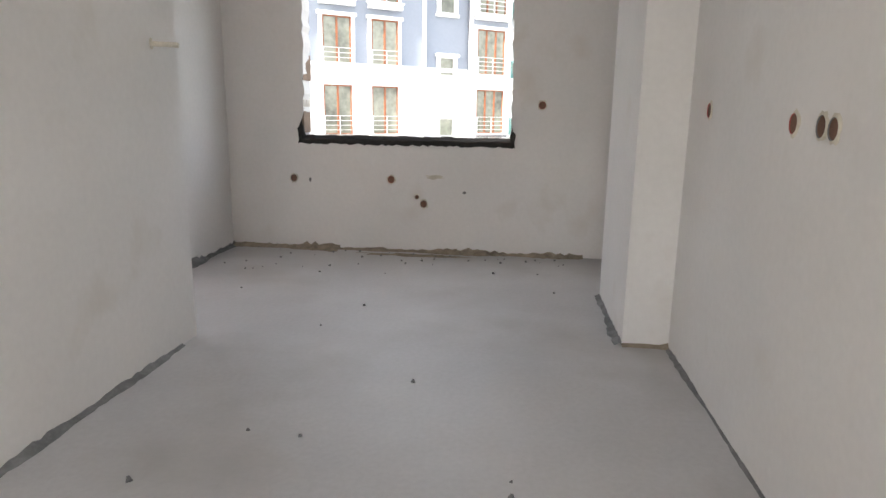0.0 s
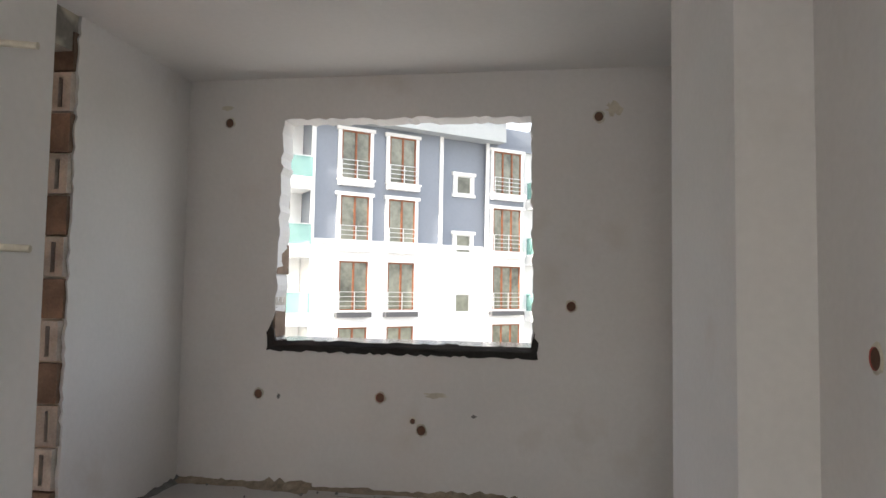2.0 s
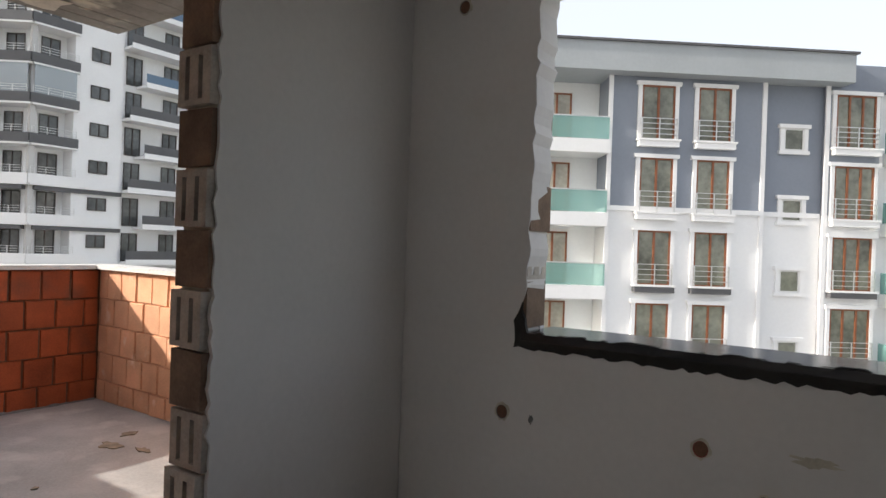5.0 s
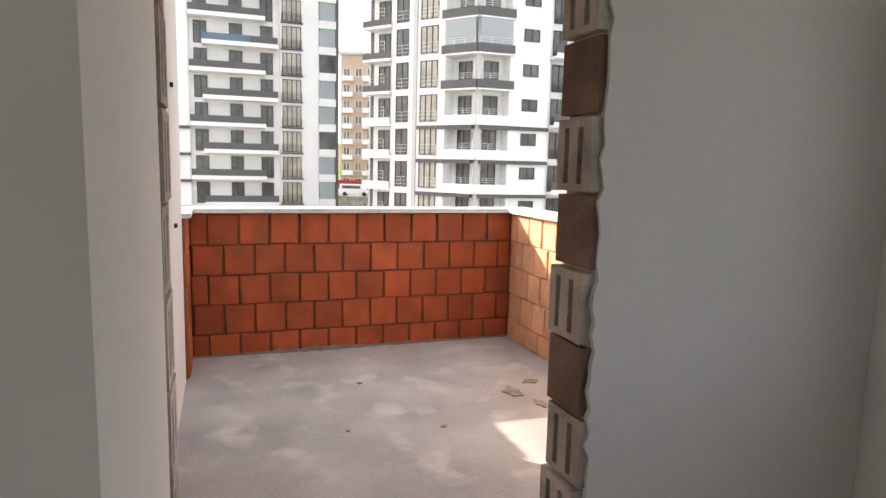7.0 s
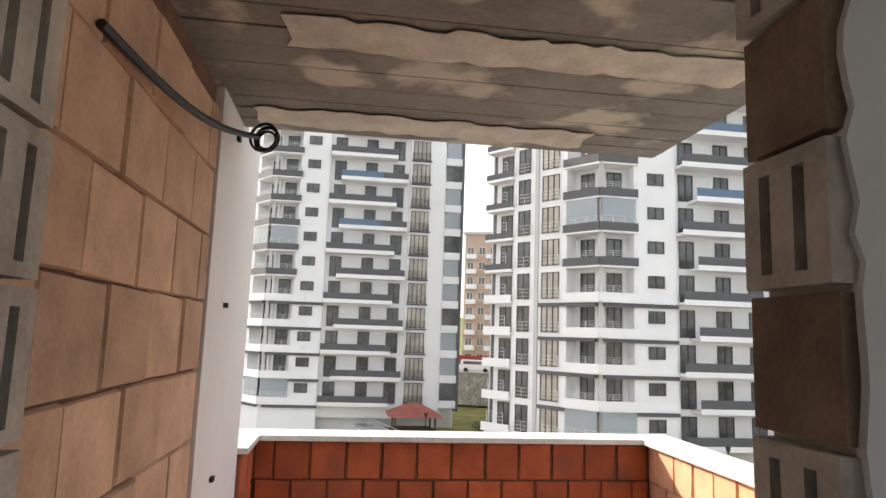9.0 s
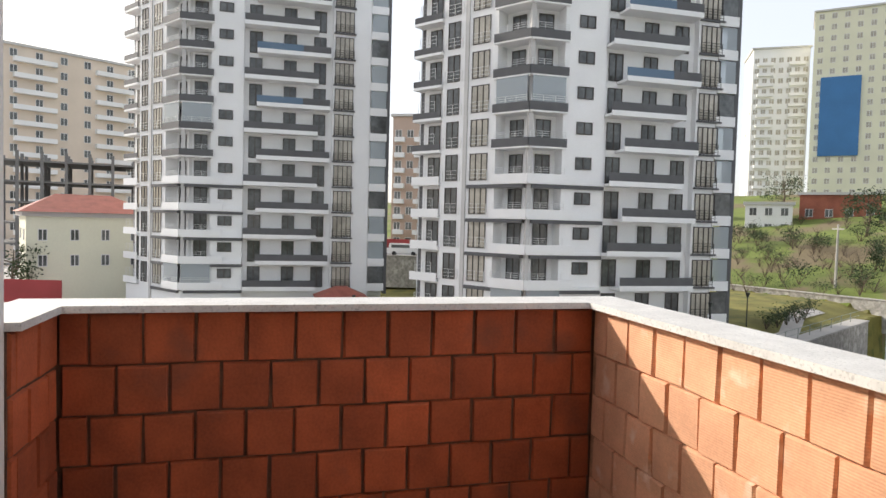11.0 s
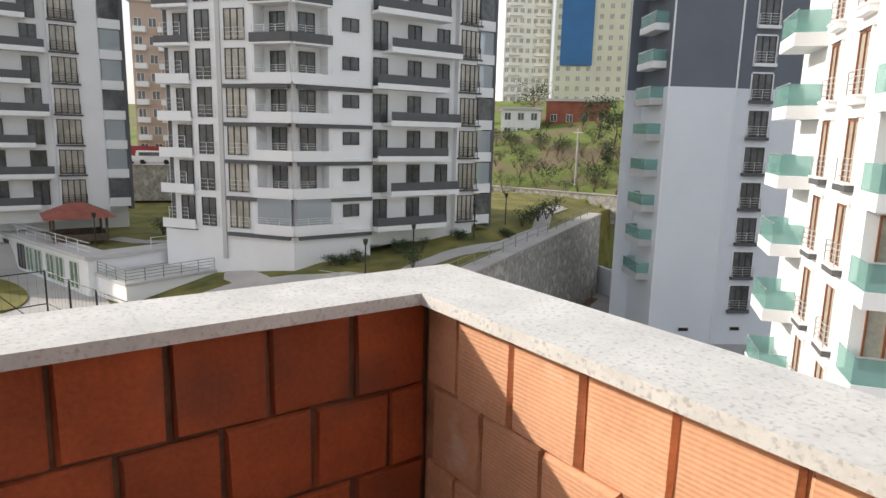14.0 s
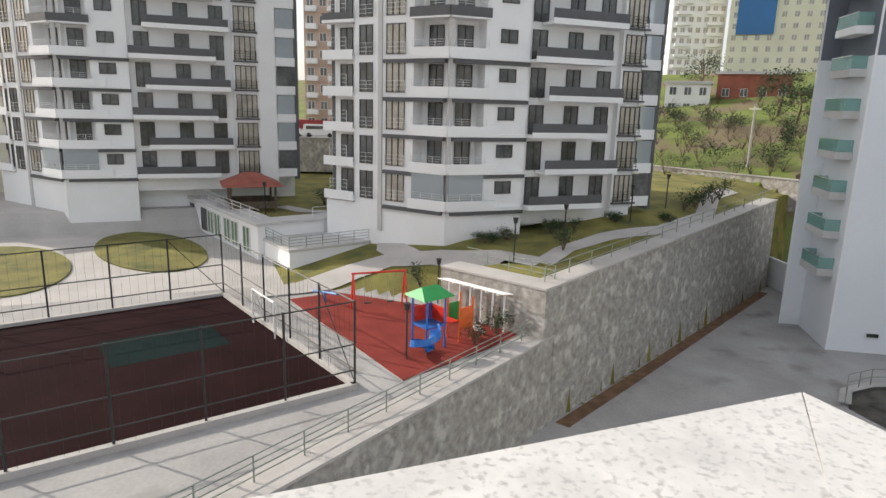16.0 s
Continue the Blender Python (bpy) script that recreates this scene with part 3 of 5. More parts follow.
def brick_course(parent, place, u0, u1, courses, mat, seed, pitch=0.21, offset=0.0, gap=0.014, bed=0.008):
    """Courses of bricks from u0 to u1; place(u, z) gives a brick's pose."""
    rr = random.Random(seed)
    kinds = [clay_brick(pitch - gap, pitch - bed, 0.05, mat, seed + k) for k in range(4)]
    for k, (z0, z1) in enumerate(courses):
        u = u0 - pitch - (pitch / 2 if k % 2 else 0.0) - offset
        while u < u1 - 0.02:
            a, b = max(u, u0), min(u + pitch, u1)
            if b - a > 0.035:
                m = place((a + b) / 2, (z0 + z1) / 2 + rr.uniform(-0.003, 0.003)) @ pose(0, rr.uniform(-0.004, 0.004), 0, 0, rr.uniform(-0.9, 0.9), 0) @ Matrix.Diagonal(((b - a) / pitch, 1, (z1 - z0) / pitch, 1))
                link("brick", rr.choice(kinds), parent, m=m)
            u += pitch


# ---- ground and distance ----
def smooth(a, b, x):
    t = min(1.0, max(0.0, (x - a) / (b - a)))
    return t * t * (3 - 2 * t)


W0, W1, W2 = Vector((-14.0, -5.3)), Vector((-31.5, 24.0)), Vector((-49.5, 60.6))
CLUB_W, CLUB_C, CLUB_N = (-77.0, 3.4), (-53.6, 10.4), (-56.9, 22.6)


def past_hill_wall(x, y):
    """How far a place lies behind the wall at the foot of the hill."""
    return (y - 61.3) * 0.95 - (x + 69.3) * 0.31


def east_of_wall(x, y):
    """How far a place lies on the low side of the retaining wall."""
    a, b = (W0, W1) if y < W1.y else (W1, W2)
    d = (b - a).normalized()
    return (x - a.x) * d.y - (y - a.y) * d.x


def lawn_rise(x, y):
    """From 0 on the level of the court to 1 on that of the garden."""
    if x < CLUB_C[0] - 0.27 * (y - CLUB_C[1]) - 0.8:
        return 1.0 if y > CLUB_C[1] + 0.3 * (x - CLUB_C[0]) + 0.8 else 0.0
    if x > -38.2:
        return 1.0 if y > 24.2 + 0.515 * (x + 31.6) + 0.7 else 0.0
    foot = max(11.0, 21.5 + 1.3 * (x + 38.2))
    return min(1.0, max(0.0, (y - foot) / (25.0 - foot)))


def ground_z(x, y):
    east = east_of_wall(x, y)
    if east > -0.55:
        return -16.2 - 0.02 * max(0, -y - 20)
    upper = -8.3 + 1.1 * smooth(24, 60, y) + 1.0 * smooth(1.0, 6.0, -east) * smooth(26, 42, y)
    behind = past_hill_wall(x, y)
    if behind > 0.3:
        upper = max(upper, min(-5.9 + 0.2 * behind, 9 + 0.01 * math.hypot(x, y)))
    if x > -30 and y > 60:
        upper = min(upper, -8)
    low = -11.0 + 2.0 * smooth(-66.8, -68.2, x)
    return low + (upper - low) * lawn_rise(x, y)


def spread(lo, hi, a, b, step, far):
    mid = [a + step * i for i in range(int((b - a) / step) + 1)]
    left, right, s = [], [], step
    p = a
    while p > lo:
        s *= far
        p -= s
        left.append(p)
    p, s = b, step
    while p < hi:
        s *= far
        p += s
        right.append(p)
    return left[::-1] + mid + right


gx, gy = spread(-1800, 1500, -112, -10, 0.6, 1.35), spread(-1500, 1800, -30, 110, 0.7, 1.35)
gm = Mesh()
verts = [(x, y, ground_z(x, y)) for y in gy for x in gx]
nx = len(gx)
groups = {}
for j in range(len(gy) - 1):
    for i in range(nx - 1):
        x, y = (gx[i] + gx[i + 1]) / 2, (gy[j] + gy[j + 1]) / 2
        if east_of_wall(x, y) > 0:
            k = YARD if math.hypot(x, y) < 140 else MEADOW
        elif past_hill_wall(x, y) > 0:
            k = MEADOW
        elif lawn_rise(x, y) > 0.03:
            k = GRASS
        else:
            # Paving near the court takes the darker yard colour for the shade on it.
            k = PAVING if x < -46 else YARD
        groups.setdefault(k.name, (k, []))[1].append((j * nx + i, j * nx + i + 1, (j + 1) * nx + i + 1, (j + 1) * nx + i))
gm.v = verts
for k, f in groups.values():
    gm.f += f
    gm.m += [gm.slot(k)] * len(f)
setting("ground", gm, "grass, paving and bare concrete around the apartment blocks", "ground")


def ribbon(name, pts, width, mat, label, category="path", lift=0.05):
    m = Mesh()
    dense = []
    for a, b in zip(pts, pts[1:]):
        n = max(2, int(math.dist(a, b) / 0.6))
        dense += [(a[0] + (b[0] - a[0]) * i / n, a[1] + (b[1] - a[1]) * i / n) for i in range(n)]
    dense.append(pts[-1])
    v = []
    for i, p in enumerate(dense):
        a, b = Vector(dense[max(0, i - 2)]), Vector(dense[min(len(dense) - 1, i + 2)])
        d = (b - a).normalized()
        for s in (-1, -0.33, 0.33, 1):
            x, y = p[0] - d.y * s * width / 2, p[1] + d.x * s * width / 2
            v.append((x, y, max(ground_z(x, y), ground_z(*p) - 0.4) + lift))
    m.add(v, [(4 * i + k + 1, 4 * i + k, 4 * i + k + 4, 4 * i + k + 5) for i in range(len(dense) - 1) for k in range(3)], mat)
    return tagged(link(name, m), label, category, "", "structure")


def flat(name, pts, z0, z1, mat, label, category):
    return tagged(link(name, Mesh().prism(pts, z0, z1, mat)), label, category, "", "structure")


# ---- buildings ----
class Face:
    """A facade: u runs along it, n stands out from it, z is up."""

    def __init__(self, origin, u):
        u = Vector(u).normalized()
        n = Vector((u.y, -u.x))
        self.m = Matrix(((u.x, n.x, 0, origin[0]), (u.y, n.y, 0, origin[1]), (0, 0, 1, 0), (0, 0, 0, 1)))
        if self.m.to_3x3().determinant() < 0:
            self.flip = True

    def mesh(self):
        return Mesh(self.m)

    def at(self, u, n, z):
        return self.m @ Matrix.Translation((u, n, z))


def window_mesh(w, h, frame, glass, bars=1, depth=0.08, cross=True):
    """A window or balcony door: outer frame, mullions, transom and panes; origin at the lower left, standing out along y."""
    m = Mesh()
    t = 0.07
    g = Mesh().box(0.01, w - 0.01, 0.01, 0.03, 0.01, h - 0.01, glass)
    for x0, x1 in [(0, t), (w - t, w)] + [(w * (i + 1) / (bars + 1) - t * 0.6, w * (i + 1) / (bars + 1) + t * 0.6) for i in range(bars)]:
        m.box(x0, x1, 0.031, depth, 0, h, frame)
    for z0, z1 in [(0, t), (h - t, h)] + ([(h * 0.36, h * 0.36 + 0.05)] if cross else []):
        m.box(t, w - t, 0.0312, depth - 0.01, z0, z1, frame)
    return m.data("window"), g.data("pane")


def railing_mesh(w, h, bars, mat, post=0.03, side=0.0, every=0.9):
    m = Mesh()
    for k in range(bars):
        z = h * (k + 1) / bars
        m.box(0, w, -post / 2, post / 2, z - post * 0.7, z, mat)
        if side:
            m.box(0, post, -side, -post / 2, z - post * 0.7, z, mat)
            m.box(w - post, w, -side, -post / 2, z - post * 0.7, z, mat)
    n = max(1, round(w / every))
    for i in range(n + 1):
        x = i * (w - post) / n
        m.box(x, x + post, -post / 2 - 0.001, post / 2 + 0.001, 0, h - post * 0.7, mat)
    return m.data("railing")


def tower(origin, side_dir, lengths, name_label, floors, side_len, foot, z0, storey):
    """A white apartment tower: a corner balcony stack, a stepped balcony facade and a slanting side facade."""
    main, side = Face(origin, (0, 1)), Face((origin[0] + side_dir[0] * side_len, origin[1] + side_dir[1] * side_len), (-side_dir[0], -side_dir[1]))
    jog, bal_end, win_end, end = lengths
    ztop = z0 + storey * floors
    t = thing("apartment_tower", (origin[0], origin[1], foot), name_label, "apartment tower", "white towers")
    back = [(origin[0] - 2.2, origin[1] + 1.6), (origin[0] - 2.2, origin[1] + end - 0.2), (origin[0] - 17, origin[1] + end - 0.2), (origin[0] - 17 + side_dir[0] * 4, origin[1] - 4),
            (origin[0] + side_dir[0] * side_len - 1.7, origin[1] + side_dir[1] * side_len + 2.1), (origin[0] + side_dir[0] * 1.5 - 1.7, origin[1] + side_dir[1] * 1.5 + 1.9)]
    inner = Mesh().prism(back, foot - 3, ztop, WHITE)
    link("wall", inner, t)
    base = main.mesh().box(0.05, jog, -1.0, -0.02, foot - 2, z0 - 0.35, WHITE)
    link("base", base, t)
    link("base", side.mesh().box(0, side_len - 0.05, -1.0, -0.02, foot - 2, z0 - 0.35, WHITE), t)
    w_small, w_door, w_wide = window_mesh(1.35, 0.95, FRAME_DARK, GLASS, 1, cross=False), window_mesh(1.25, 2.15, FRAME_DARK, GLASS, 1, cross=False), window_mesh(1.9, 2.15, FRAME_DARK, CURTAIN, 3, cross=False)
    w_pair = window_mesh(1.7, 2.15, FRAME_DARK, CURTAIN, 2, cross=False)
    r_corner = railing_mesh(2.9, 0.5, 3, RAIL_WHITE)
    r_wide = railing_mesh(2.0, 0.85, 4, IRON, 0.04)
    r_side = railing_mesh(1.8, 0.9, 3, RAIL_WHITE)
    solid = main.mesh()
    solid.box(2.75, jog, -2.4, 0.0, z0 - 0.3, ztop, WHITE)
    solid.box(bal_end, end - 2.1, -2.4, 0.03, z0 - 1.2, ztop, WHITE)
    link("wall", solid, t)
    link("edge_column", main.mesh().box(end - 0.35, end, -1.2, 0.05, z0 - 0.6, ztop, BAND), t)
    link("corner_column", main.mesh().box(0.0, 0.35, -0.4, -0.05, z0 - 0.3, ztop, PALE), t)
    link("drain_column", side.mesh().box(side_len - 6.1, side_len - 5.75, -0.2, 0.12, foot, ztop, PALE), t)
    link("wall", side.mesh().box(0.0, 0.4, -2.5, -0.8, foot - 1, ztop, BAND).box(3.0, side_len - 3.0, -2.4, 0.0, z0 - 0.4, ztop, WHITE), t)
    for k in range(floors):
        z = z0 + storey * k
        low = k < 5
        # the corner balcony, its white fascia and rail
        b = main.mesh()
        hi = 0.55
        b.box(-0.0, 3.0 if not low else jog, -2.2, 0.28, z - 0.22, z, WHITE)
        b.box(-0.12, 3.0 if not low else 3.9, 0.2, 0.3, z - 0.1, z + hi, WHITE if k < 5 else BAND)
        bal = link("balcony", b, t)
        link("railing", r_corner, bal, "pale steel rail", m=main.at(0.0, 0.25, z + hi))
        b2 = side.mesh()
        b2.box(side_len - 3.2, side_len + 0.1, -2.2, 0.28, z - 0.221, z - 0.001, WHITE)
        b2.box(side_len - 3.2, side_len + 0.1, 0.2, 0.3, z - 0.1, z + hi, WHITE if k < 5 else BAND)
        bal = link("balcony", b2, t)
        link("railing", r_corner, bal, "pale steel rail", m=side.at(side_len - 3.0, 0.25, z + hi))
        if low:
            link("string_course", main.mesh().box(0.3, jog + 0.05, -0.3, 0.2, z - 0.52, z - 0.24, BAND), t)
            link("string_course", side.mesh().box(side_len - 5.6, side_len - 0.3, -0.3, 0.2, z - 0.52, z - 0.24, BAND), t)
        if k in (0, 6):
            link("glazing", main.mesh().box(0.1, 2.8, 0.2, 0.24, z + hi, z + 2.6, CLEARGLAZE), t)
            link("glazing", side.mesh().box(side_len - 2.9, side_len - 0.1, 0.2, 0.24, z + hi, z + 2.6, CLEARGLAZE), t)
        link("window", w_door, t, m=main.at(1.05, -1.29, z + 0.02))
        link("window", w_door, t, m=side.at(side_len - 2.5, -1.29, z + 0.02))
        link("window", w_small, t, m=main.at(jog - 2.35, 0.0, z + 1.0))
        # the stepped balconies
        shift = 1.2 if k % 2 else 0.0
        w = bal_end - jog - 1.6
        b = main.mesh()
        b.box(jog + 0.1 + shift, jog + 0.1 + shift + w, -0.9, 1.0, z - 0.2, z, WHITE)
        b.box(jog + 0.1 + shift, jog + 0.1 + shift + w, 0.93, 1.0, z + 0.001, z + 0.2, WHITE)
        bal = link("balcony", b, t)
        link("panel", main.mesh().box(jog + 0.1 + shift, jog + 0.1 + shift + w * 0.62, 0.94, 0.99, z + 0.2, z + 0.85, BLUEGLASS if k in (7, 9) else BAND)
             .box(jog + 0.1 + shift + w * 0.62, jog + 0.1 + shift + w, 0.94, 0.99, z + 0.2, z + 0.85, BAND), bal, "dark grey parapet panel")
        for u in (jog + 0.5, jog + (bal_end - jog) * 0.44, jog + (bal_end - jog) * 0.78):
            link("window", w_door, t, m=main.at(u, -0.55, z + 0.02))
        link("window", w_wide, t, m=main.at(bal_end + 0.2, 0.03, z + 0.1))
        link("railing", r_wide, t, "dark iron rail", m=main.at(bal_end + 0.15, 0.15, z + 0.05))
        link("sill", main.mesh().box(bal_end + 0.05, bal_end + 2.3, 0.0, 0.25, z - 0.1, z + 0.04, BAND), t)
        b = main.mesh().box(end - 2.1, end - 0.3, -1.5, 0.15, z - 0.3, z, WHITE).box(end - 2.1, end - 0.3, 0.08, 0.15, z, z + 0.5, WHITE)
        link("balcony", b, t)
        link("glazing" if k % 3 else "screen", main.mesh().box(end - 2.0, end - 0.38, 0.02, 0.06, z + 0.5, z + 2.3, CLEARGLAZE if k % 3 else GLASS), t)
        # the side facade
        link("window", w_pair, t, m=side.at(side_len - 5.4, 0.0, z + 0.1))
        link("railing", r_side, t, m=side.at(side_len - 5.45, 0.15, z + 0.05))
        link("window", w_door, t, m=side.at(side_len - 7.9, 0.0, z + 0.1))
        link("railing", r_side, t, m=side.at(side_len - 8.1, 0.15, z + 0.05))
        b = side.mesh().box(0.0, 3.0, -2.2, 0.3, z - 0.22, z, WHITE).box(0.0, 3.0, 0.22, 0.3, z + 0.001, z + 0.5, BAND if k > 4 else WHITE)
        bal = link("balcony", b, t)
        link("railing", r_side, bal, m=side.at(0.6, 0.27, z + 0.5))
        link("window", w_door, t, m=side.at(1.0, -0.75, z + 0.05))
    # set-back walls behind the balconies
    link("wall", main.mesh().box(0.85, 2.75, -2.3, -1.3, z0 - 0.3, ztop, WHITE), t)
    link("wall", side.mesh().box(side_len - 3.0, side_len - 0.85, -2.6, -1.3, z0 - 0.3, ztop, WHITE), t)
    link("wall", main.mesh().box(jog, bal_end, -2.3, -0.56, z0 - 1.5, ztop, WHITE), t)
    link("wall", side.mesh().box(0.4, 3.0, -2.4, -0.76, foot - 1, ztop, WHITE), t)
    link("roof", main.mesh().box(-0.5, end + 0.3, -16, 0.6, ztop, ztop + 0.4, ROOFGREY), t)
    return t


SD = Vector((-0.80, -0.60))
tower((-45.2, 22.85), SD, (6.2, 14.3, 16.3, 18.25), "tall white apartment tower with dark balconies and slanting side", 11, 11.4, -8.3, -5.98, 2.69)
tower((-67.5, -4.6), SD, (5.8, 14.6, 17.0, 20.6), "tall white apartment tower with stepped dark balconies behind the garden", 13, 11.4, -9.1, -5.69, 2.64)


def framed_window(face, t, u, z, w, h, sash, glass, surround=True, rail=True, block=True, pane=None):
    """A tall window with its moulded white surround, sill block and little steel rail."""
    m = face.mesh()
    if surround:
        m.box(u - 0.16, u, 0, 0.1, z, z + h, WHITE).box(u + w, u + w + 0.16, 0, 0.1, z, z + h, WHITE)
        m.box(u - 0.24, u + w + 0.24, 0, 0.16, z + h, z + h + 0.16, WHITE)
    win = link("window", pane, t, m=face.at(u, 0, z))
    if surround:
        link("surround", m, win)
    if block:
        link("sill_block", face.mesh().box(u - 0.14, u + w + 0.14, 0, 0.3, z - 0.3, z - 0.06, BAND if z < 2.9 else WHITE).box(u - 0.2, u + w + 0.2, 0, 0.34, z - 0.06, z + 0.02, WHITE), win)
    if rail:
        link("railing", railing_mesh(w + 0.1, 0.85, 4, STEEL, 0.035, 0.2), win, "steel rail", m=face.at(u - 0.05, 0.26, z + 0.02))
    return win


def glass_balcony(face, t, u0, u1, depth, z, slab_mat=WHITE, left=True, right=True):
    b = link("balcony", face.mesh().box(u0, u1, 0, depth, z - 0.55, z, slab_mat), t)
    g = face.mesh().box(u0 + 0.05, u1 - 0.05, depth - 0.06, depth - 0.03, z + 0.02, z + 0.9, TEAL)
    if left:
        g.box(u0 + 0.03, u0 + 0.06, 0.05, depth - 0.07, z + 0.02, z + 0.9, TEAL)
    if right:
        g.box(u1 - 0.06, u1 - 0.03, 0.05, depth - 0.07, z + 0.02, z + 0.9, TEAL)
    link("glass_panel", g, b, "teal glass balustrade")
    link("handrail", face.mesh().box(u0 + 0.03, u1 - 0.03, depth - 0.07, depth - 0.02, z + 0.9, z + 0.95, STEEL), b)
    return b


# the grey and white block across the street
C = Face((-6.44, 29.91), (0.788, 0.616))
CT = thing("apartment_block", (-6.44, 29.91, -16.2), "slate grey and white apartment block with moulded windows and teal balconies", "apartment block")
SPLIT, CTOP = 3.2, 8.65
link("wall", C.mesh().box(-1.35, 5.2, -13, 0, SPLIT, CTOP, SLATE_L).box(-1.35, 5.2, -13, 0, -16.4, SPLIT - 0.002, WHITE), CT)
link("wall", C.mesh().box(5.22, 7.95, -13, -0.25, SPLIT, CTOP, SLATE_L).box(5.22, 7.95, -13, -0.25, -16.4, SPLIT - 0.002, WHITE), CT)
link("wall", C.mesh().box(7.97, 10.3, -13, 0.0, SPLIT, CTOP, SLATE_L).box(7.97, 10.3, -13, 0.0, -16.4, SPLIT - 0.002, WHITE), CT)
link("wall", C.mesh().box(10.32, 19.0, -13, -0.3, -16.4, CTOP, WHITE), CT)
link("wall", C.mesh().box(-4.3, -1.37, -13, -1.5, -16.4, CTOP, WHITE), CT)
for u in (-1.35, 5.2, 7.95):
    link("pilaster_strip", C.mesh().box(u - 0.09, u + 0.09, 0.0, 0.07, -16.4, CTOP, WHITE), CT)
link("string_course", C.mesh().box(-1.4, 5.1, 0.0, 0.12, SPLIT - 0.12, SPLIT + 0.08, WHITE), CT)
link("string_course", C.mesh().box(5.3, 7.86, -0.25, -0.13, SPLIT - 0.12, SPLIT + 0.08, WHITE), CT)
for u0, u1, n1, z0, z1, mat in ((-4.9, 8.6, 0.75, CTOP, CTOP + 1.15, ROOFGREY), (8.62, 11.0, -0.15, CTOP - 0.15, CTOP + 1.0, SLATE_L), (11.02, 19.4, 1.5, CTOP - 0.1, CTOP + 1.05, ROOFGREY)):
    link("roof_fascia", C.mesh().box(u0, u1, -13.4, n1, z0, z1, mat), CT)
link("roof_edge", C.mesh().box(-5.0, 8.7, -13.5, 0.85, CTOP + 1.15, CTOP + 1.24, BAND).box(11.0, 19.5, -13.5, 1.6, CTOP + 1.05, CTOP + 1.14, BAND), CT)
link("roof_house", C.mesh().box(4.2, 8.3, -9, -5.5, CTOP + 1.2, CTOP + 3.0, SALMON).box(3.9, 8.6, -9.3, -5.2, CTOP + 3.0, CTOP + 3.2, SALMON), CT)
for u in (8.4, 9.7):
    pm = C.mesh()
    pm.add([(u, -3.2, CTOP + 1.6), (u + 1.1, -3.2, CTOP + 1.6), (u + 1.1, -4.2, CTOP + 2.3), (u, -4.2, CTOP + 2.3), (u, -3.2, CTOP + 1.66), (u + 1.1, -3.2, CTOP + 1.66), (u + 1.1, -4.2, CTOP + 2.36), (u, -4.2, CTOP + 2.36)],
           [(3, 2, 1, 0), (4, 5, 6, 7), (0, 1, 5, 4), (1, 2, 6, 5), (2, 3, 7, 6), (3, 0, 4, 7)], BAND)
    pm.tube((u + 0.2, -4, CTOP + 1.1), (u + 0.2, -4, CTOP + 2.2), 0.04, STEEL).tube((u + 0.9, -4, CTOP + 1.1), (u + 0.9, -4, CTOP + 2.2), 0.04, STEEL)
    link("solar_panel", pm, CT)
dish = C.mesh()
dish.tube((2.6, -2.5, CTOP + 1.2), (2.6, -2.5, CTOP + 1.9), 0.03, STEEL)
dish.tube((2.6, -2.5, CTOP + 1.85), (2.72, -2.35, CTOP + 1.95), 0.1, STEEL, 14, 0.42)
link("satellite_dish", dish, CT)
tall = window_mesh(1.4, 2.25, FRAME_BROWN, PANE_GREY, 1, cross=False)
wide = window_mesh(1.75, 2.25, FRAME_BROWN, PANE_GREY, 2, cross=False)
square = window_mesh(0.9, 0.95, RAIL_WHITE, PANE_GREY, 0, cross=False)
door = window_mesh(1.3, 2.2, FRAME_BROWN, CURTAIN, 1, cross=False)
for k in range(8):
    z = 8.3 - 2.25 - 3.0 * k
    framed_window(C, CT, -0.05, z, 1.4, 2.25, None, None, pane=tall)
    framed_window(C, CT, 2.35, z, 1.4, 2.25, None, None, pane=tall)
    framed_window(C, CT, 8.3, z, 1.75, 2.25, None, None, pane=wide)
    C2 = Face((-6.44 - 0.25 * 0.616, 29.91 + 0.25 * 0.788), (0.788, 0.616))
    framed_window(C2, CT, 6.2, z - 0.15, 0.9, 0.95, None, None, rail=False, block=False, pane=square)
    link("sill", C2.mesh().box(5.98, 7.32, 0, 0.14, z - 0.3, z - 0.15, WHITE), CT)
    C3 = Face((-6.44 - 0.3 * 0.616, 29.91 + 0.3 * 0.788), (0.788, 0.616))
    glass_balcony(C3, CT, 10.7, 15.4, 1.55, z - 0.1, WHITE if k < 3 else PALE)
    link("window", door, CT, m=C3.at(12.2, 0.0, z - 0.08))
    framed_window(C3, CT, 16.3, z, 1.4, 2.25, None, None, pane=tall)
    C4 = Face((-6.44 - 1.5 * 0.616, 29.91 + 1.5 * 0.788), (0.788, 0.616))
    glass_balcony(C4, CT, -4.6, -1.38, 1.75, z - 0.1, right=False)
    link("window", door, CT, m=C4.at(-3.9, 0.0, z - 0.08))
    # the end face
    CE = Face((C.m @ Vector((-4.3, -13, 0))).to_2d(), (0.616, -0.788))
    framed_window(CE, CT, 8.6, z, 1.2, 2.25, None, None, surround=True, pane=door)
    framed_window(CE, CT, 5.2, z, 1.2, 2.25, None, None, surround=True, pane=door)
    glass_balcony(CE, CT, 1.2, 4.2, 1.3, z - 0.1)

# the block with blank walls and teal side balconies
B = Face((-34.7, 50.47), (0.533, 0.846))
BT = thing("apartment_block", (-34.7, 50.47, -16.2), "grey apartment block with a blank wall and teal side balconies", "apartment block")
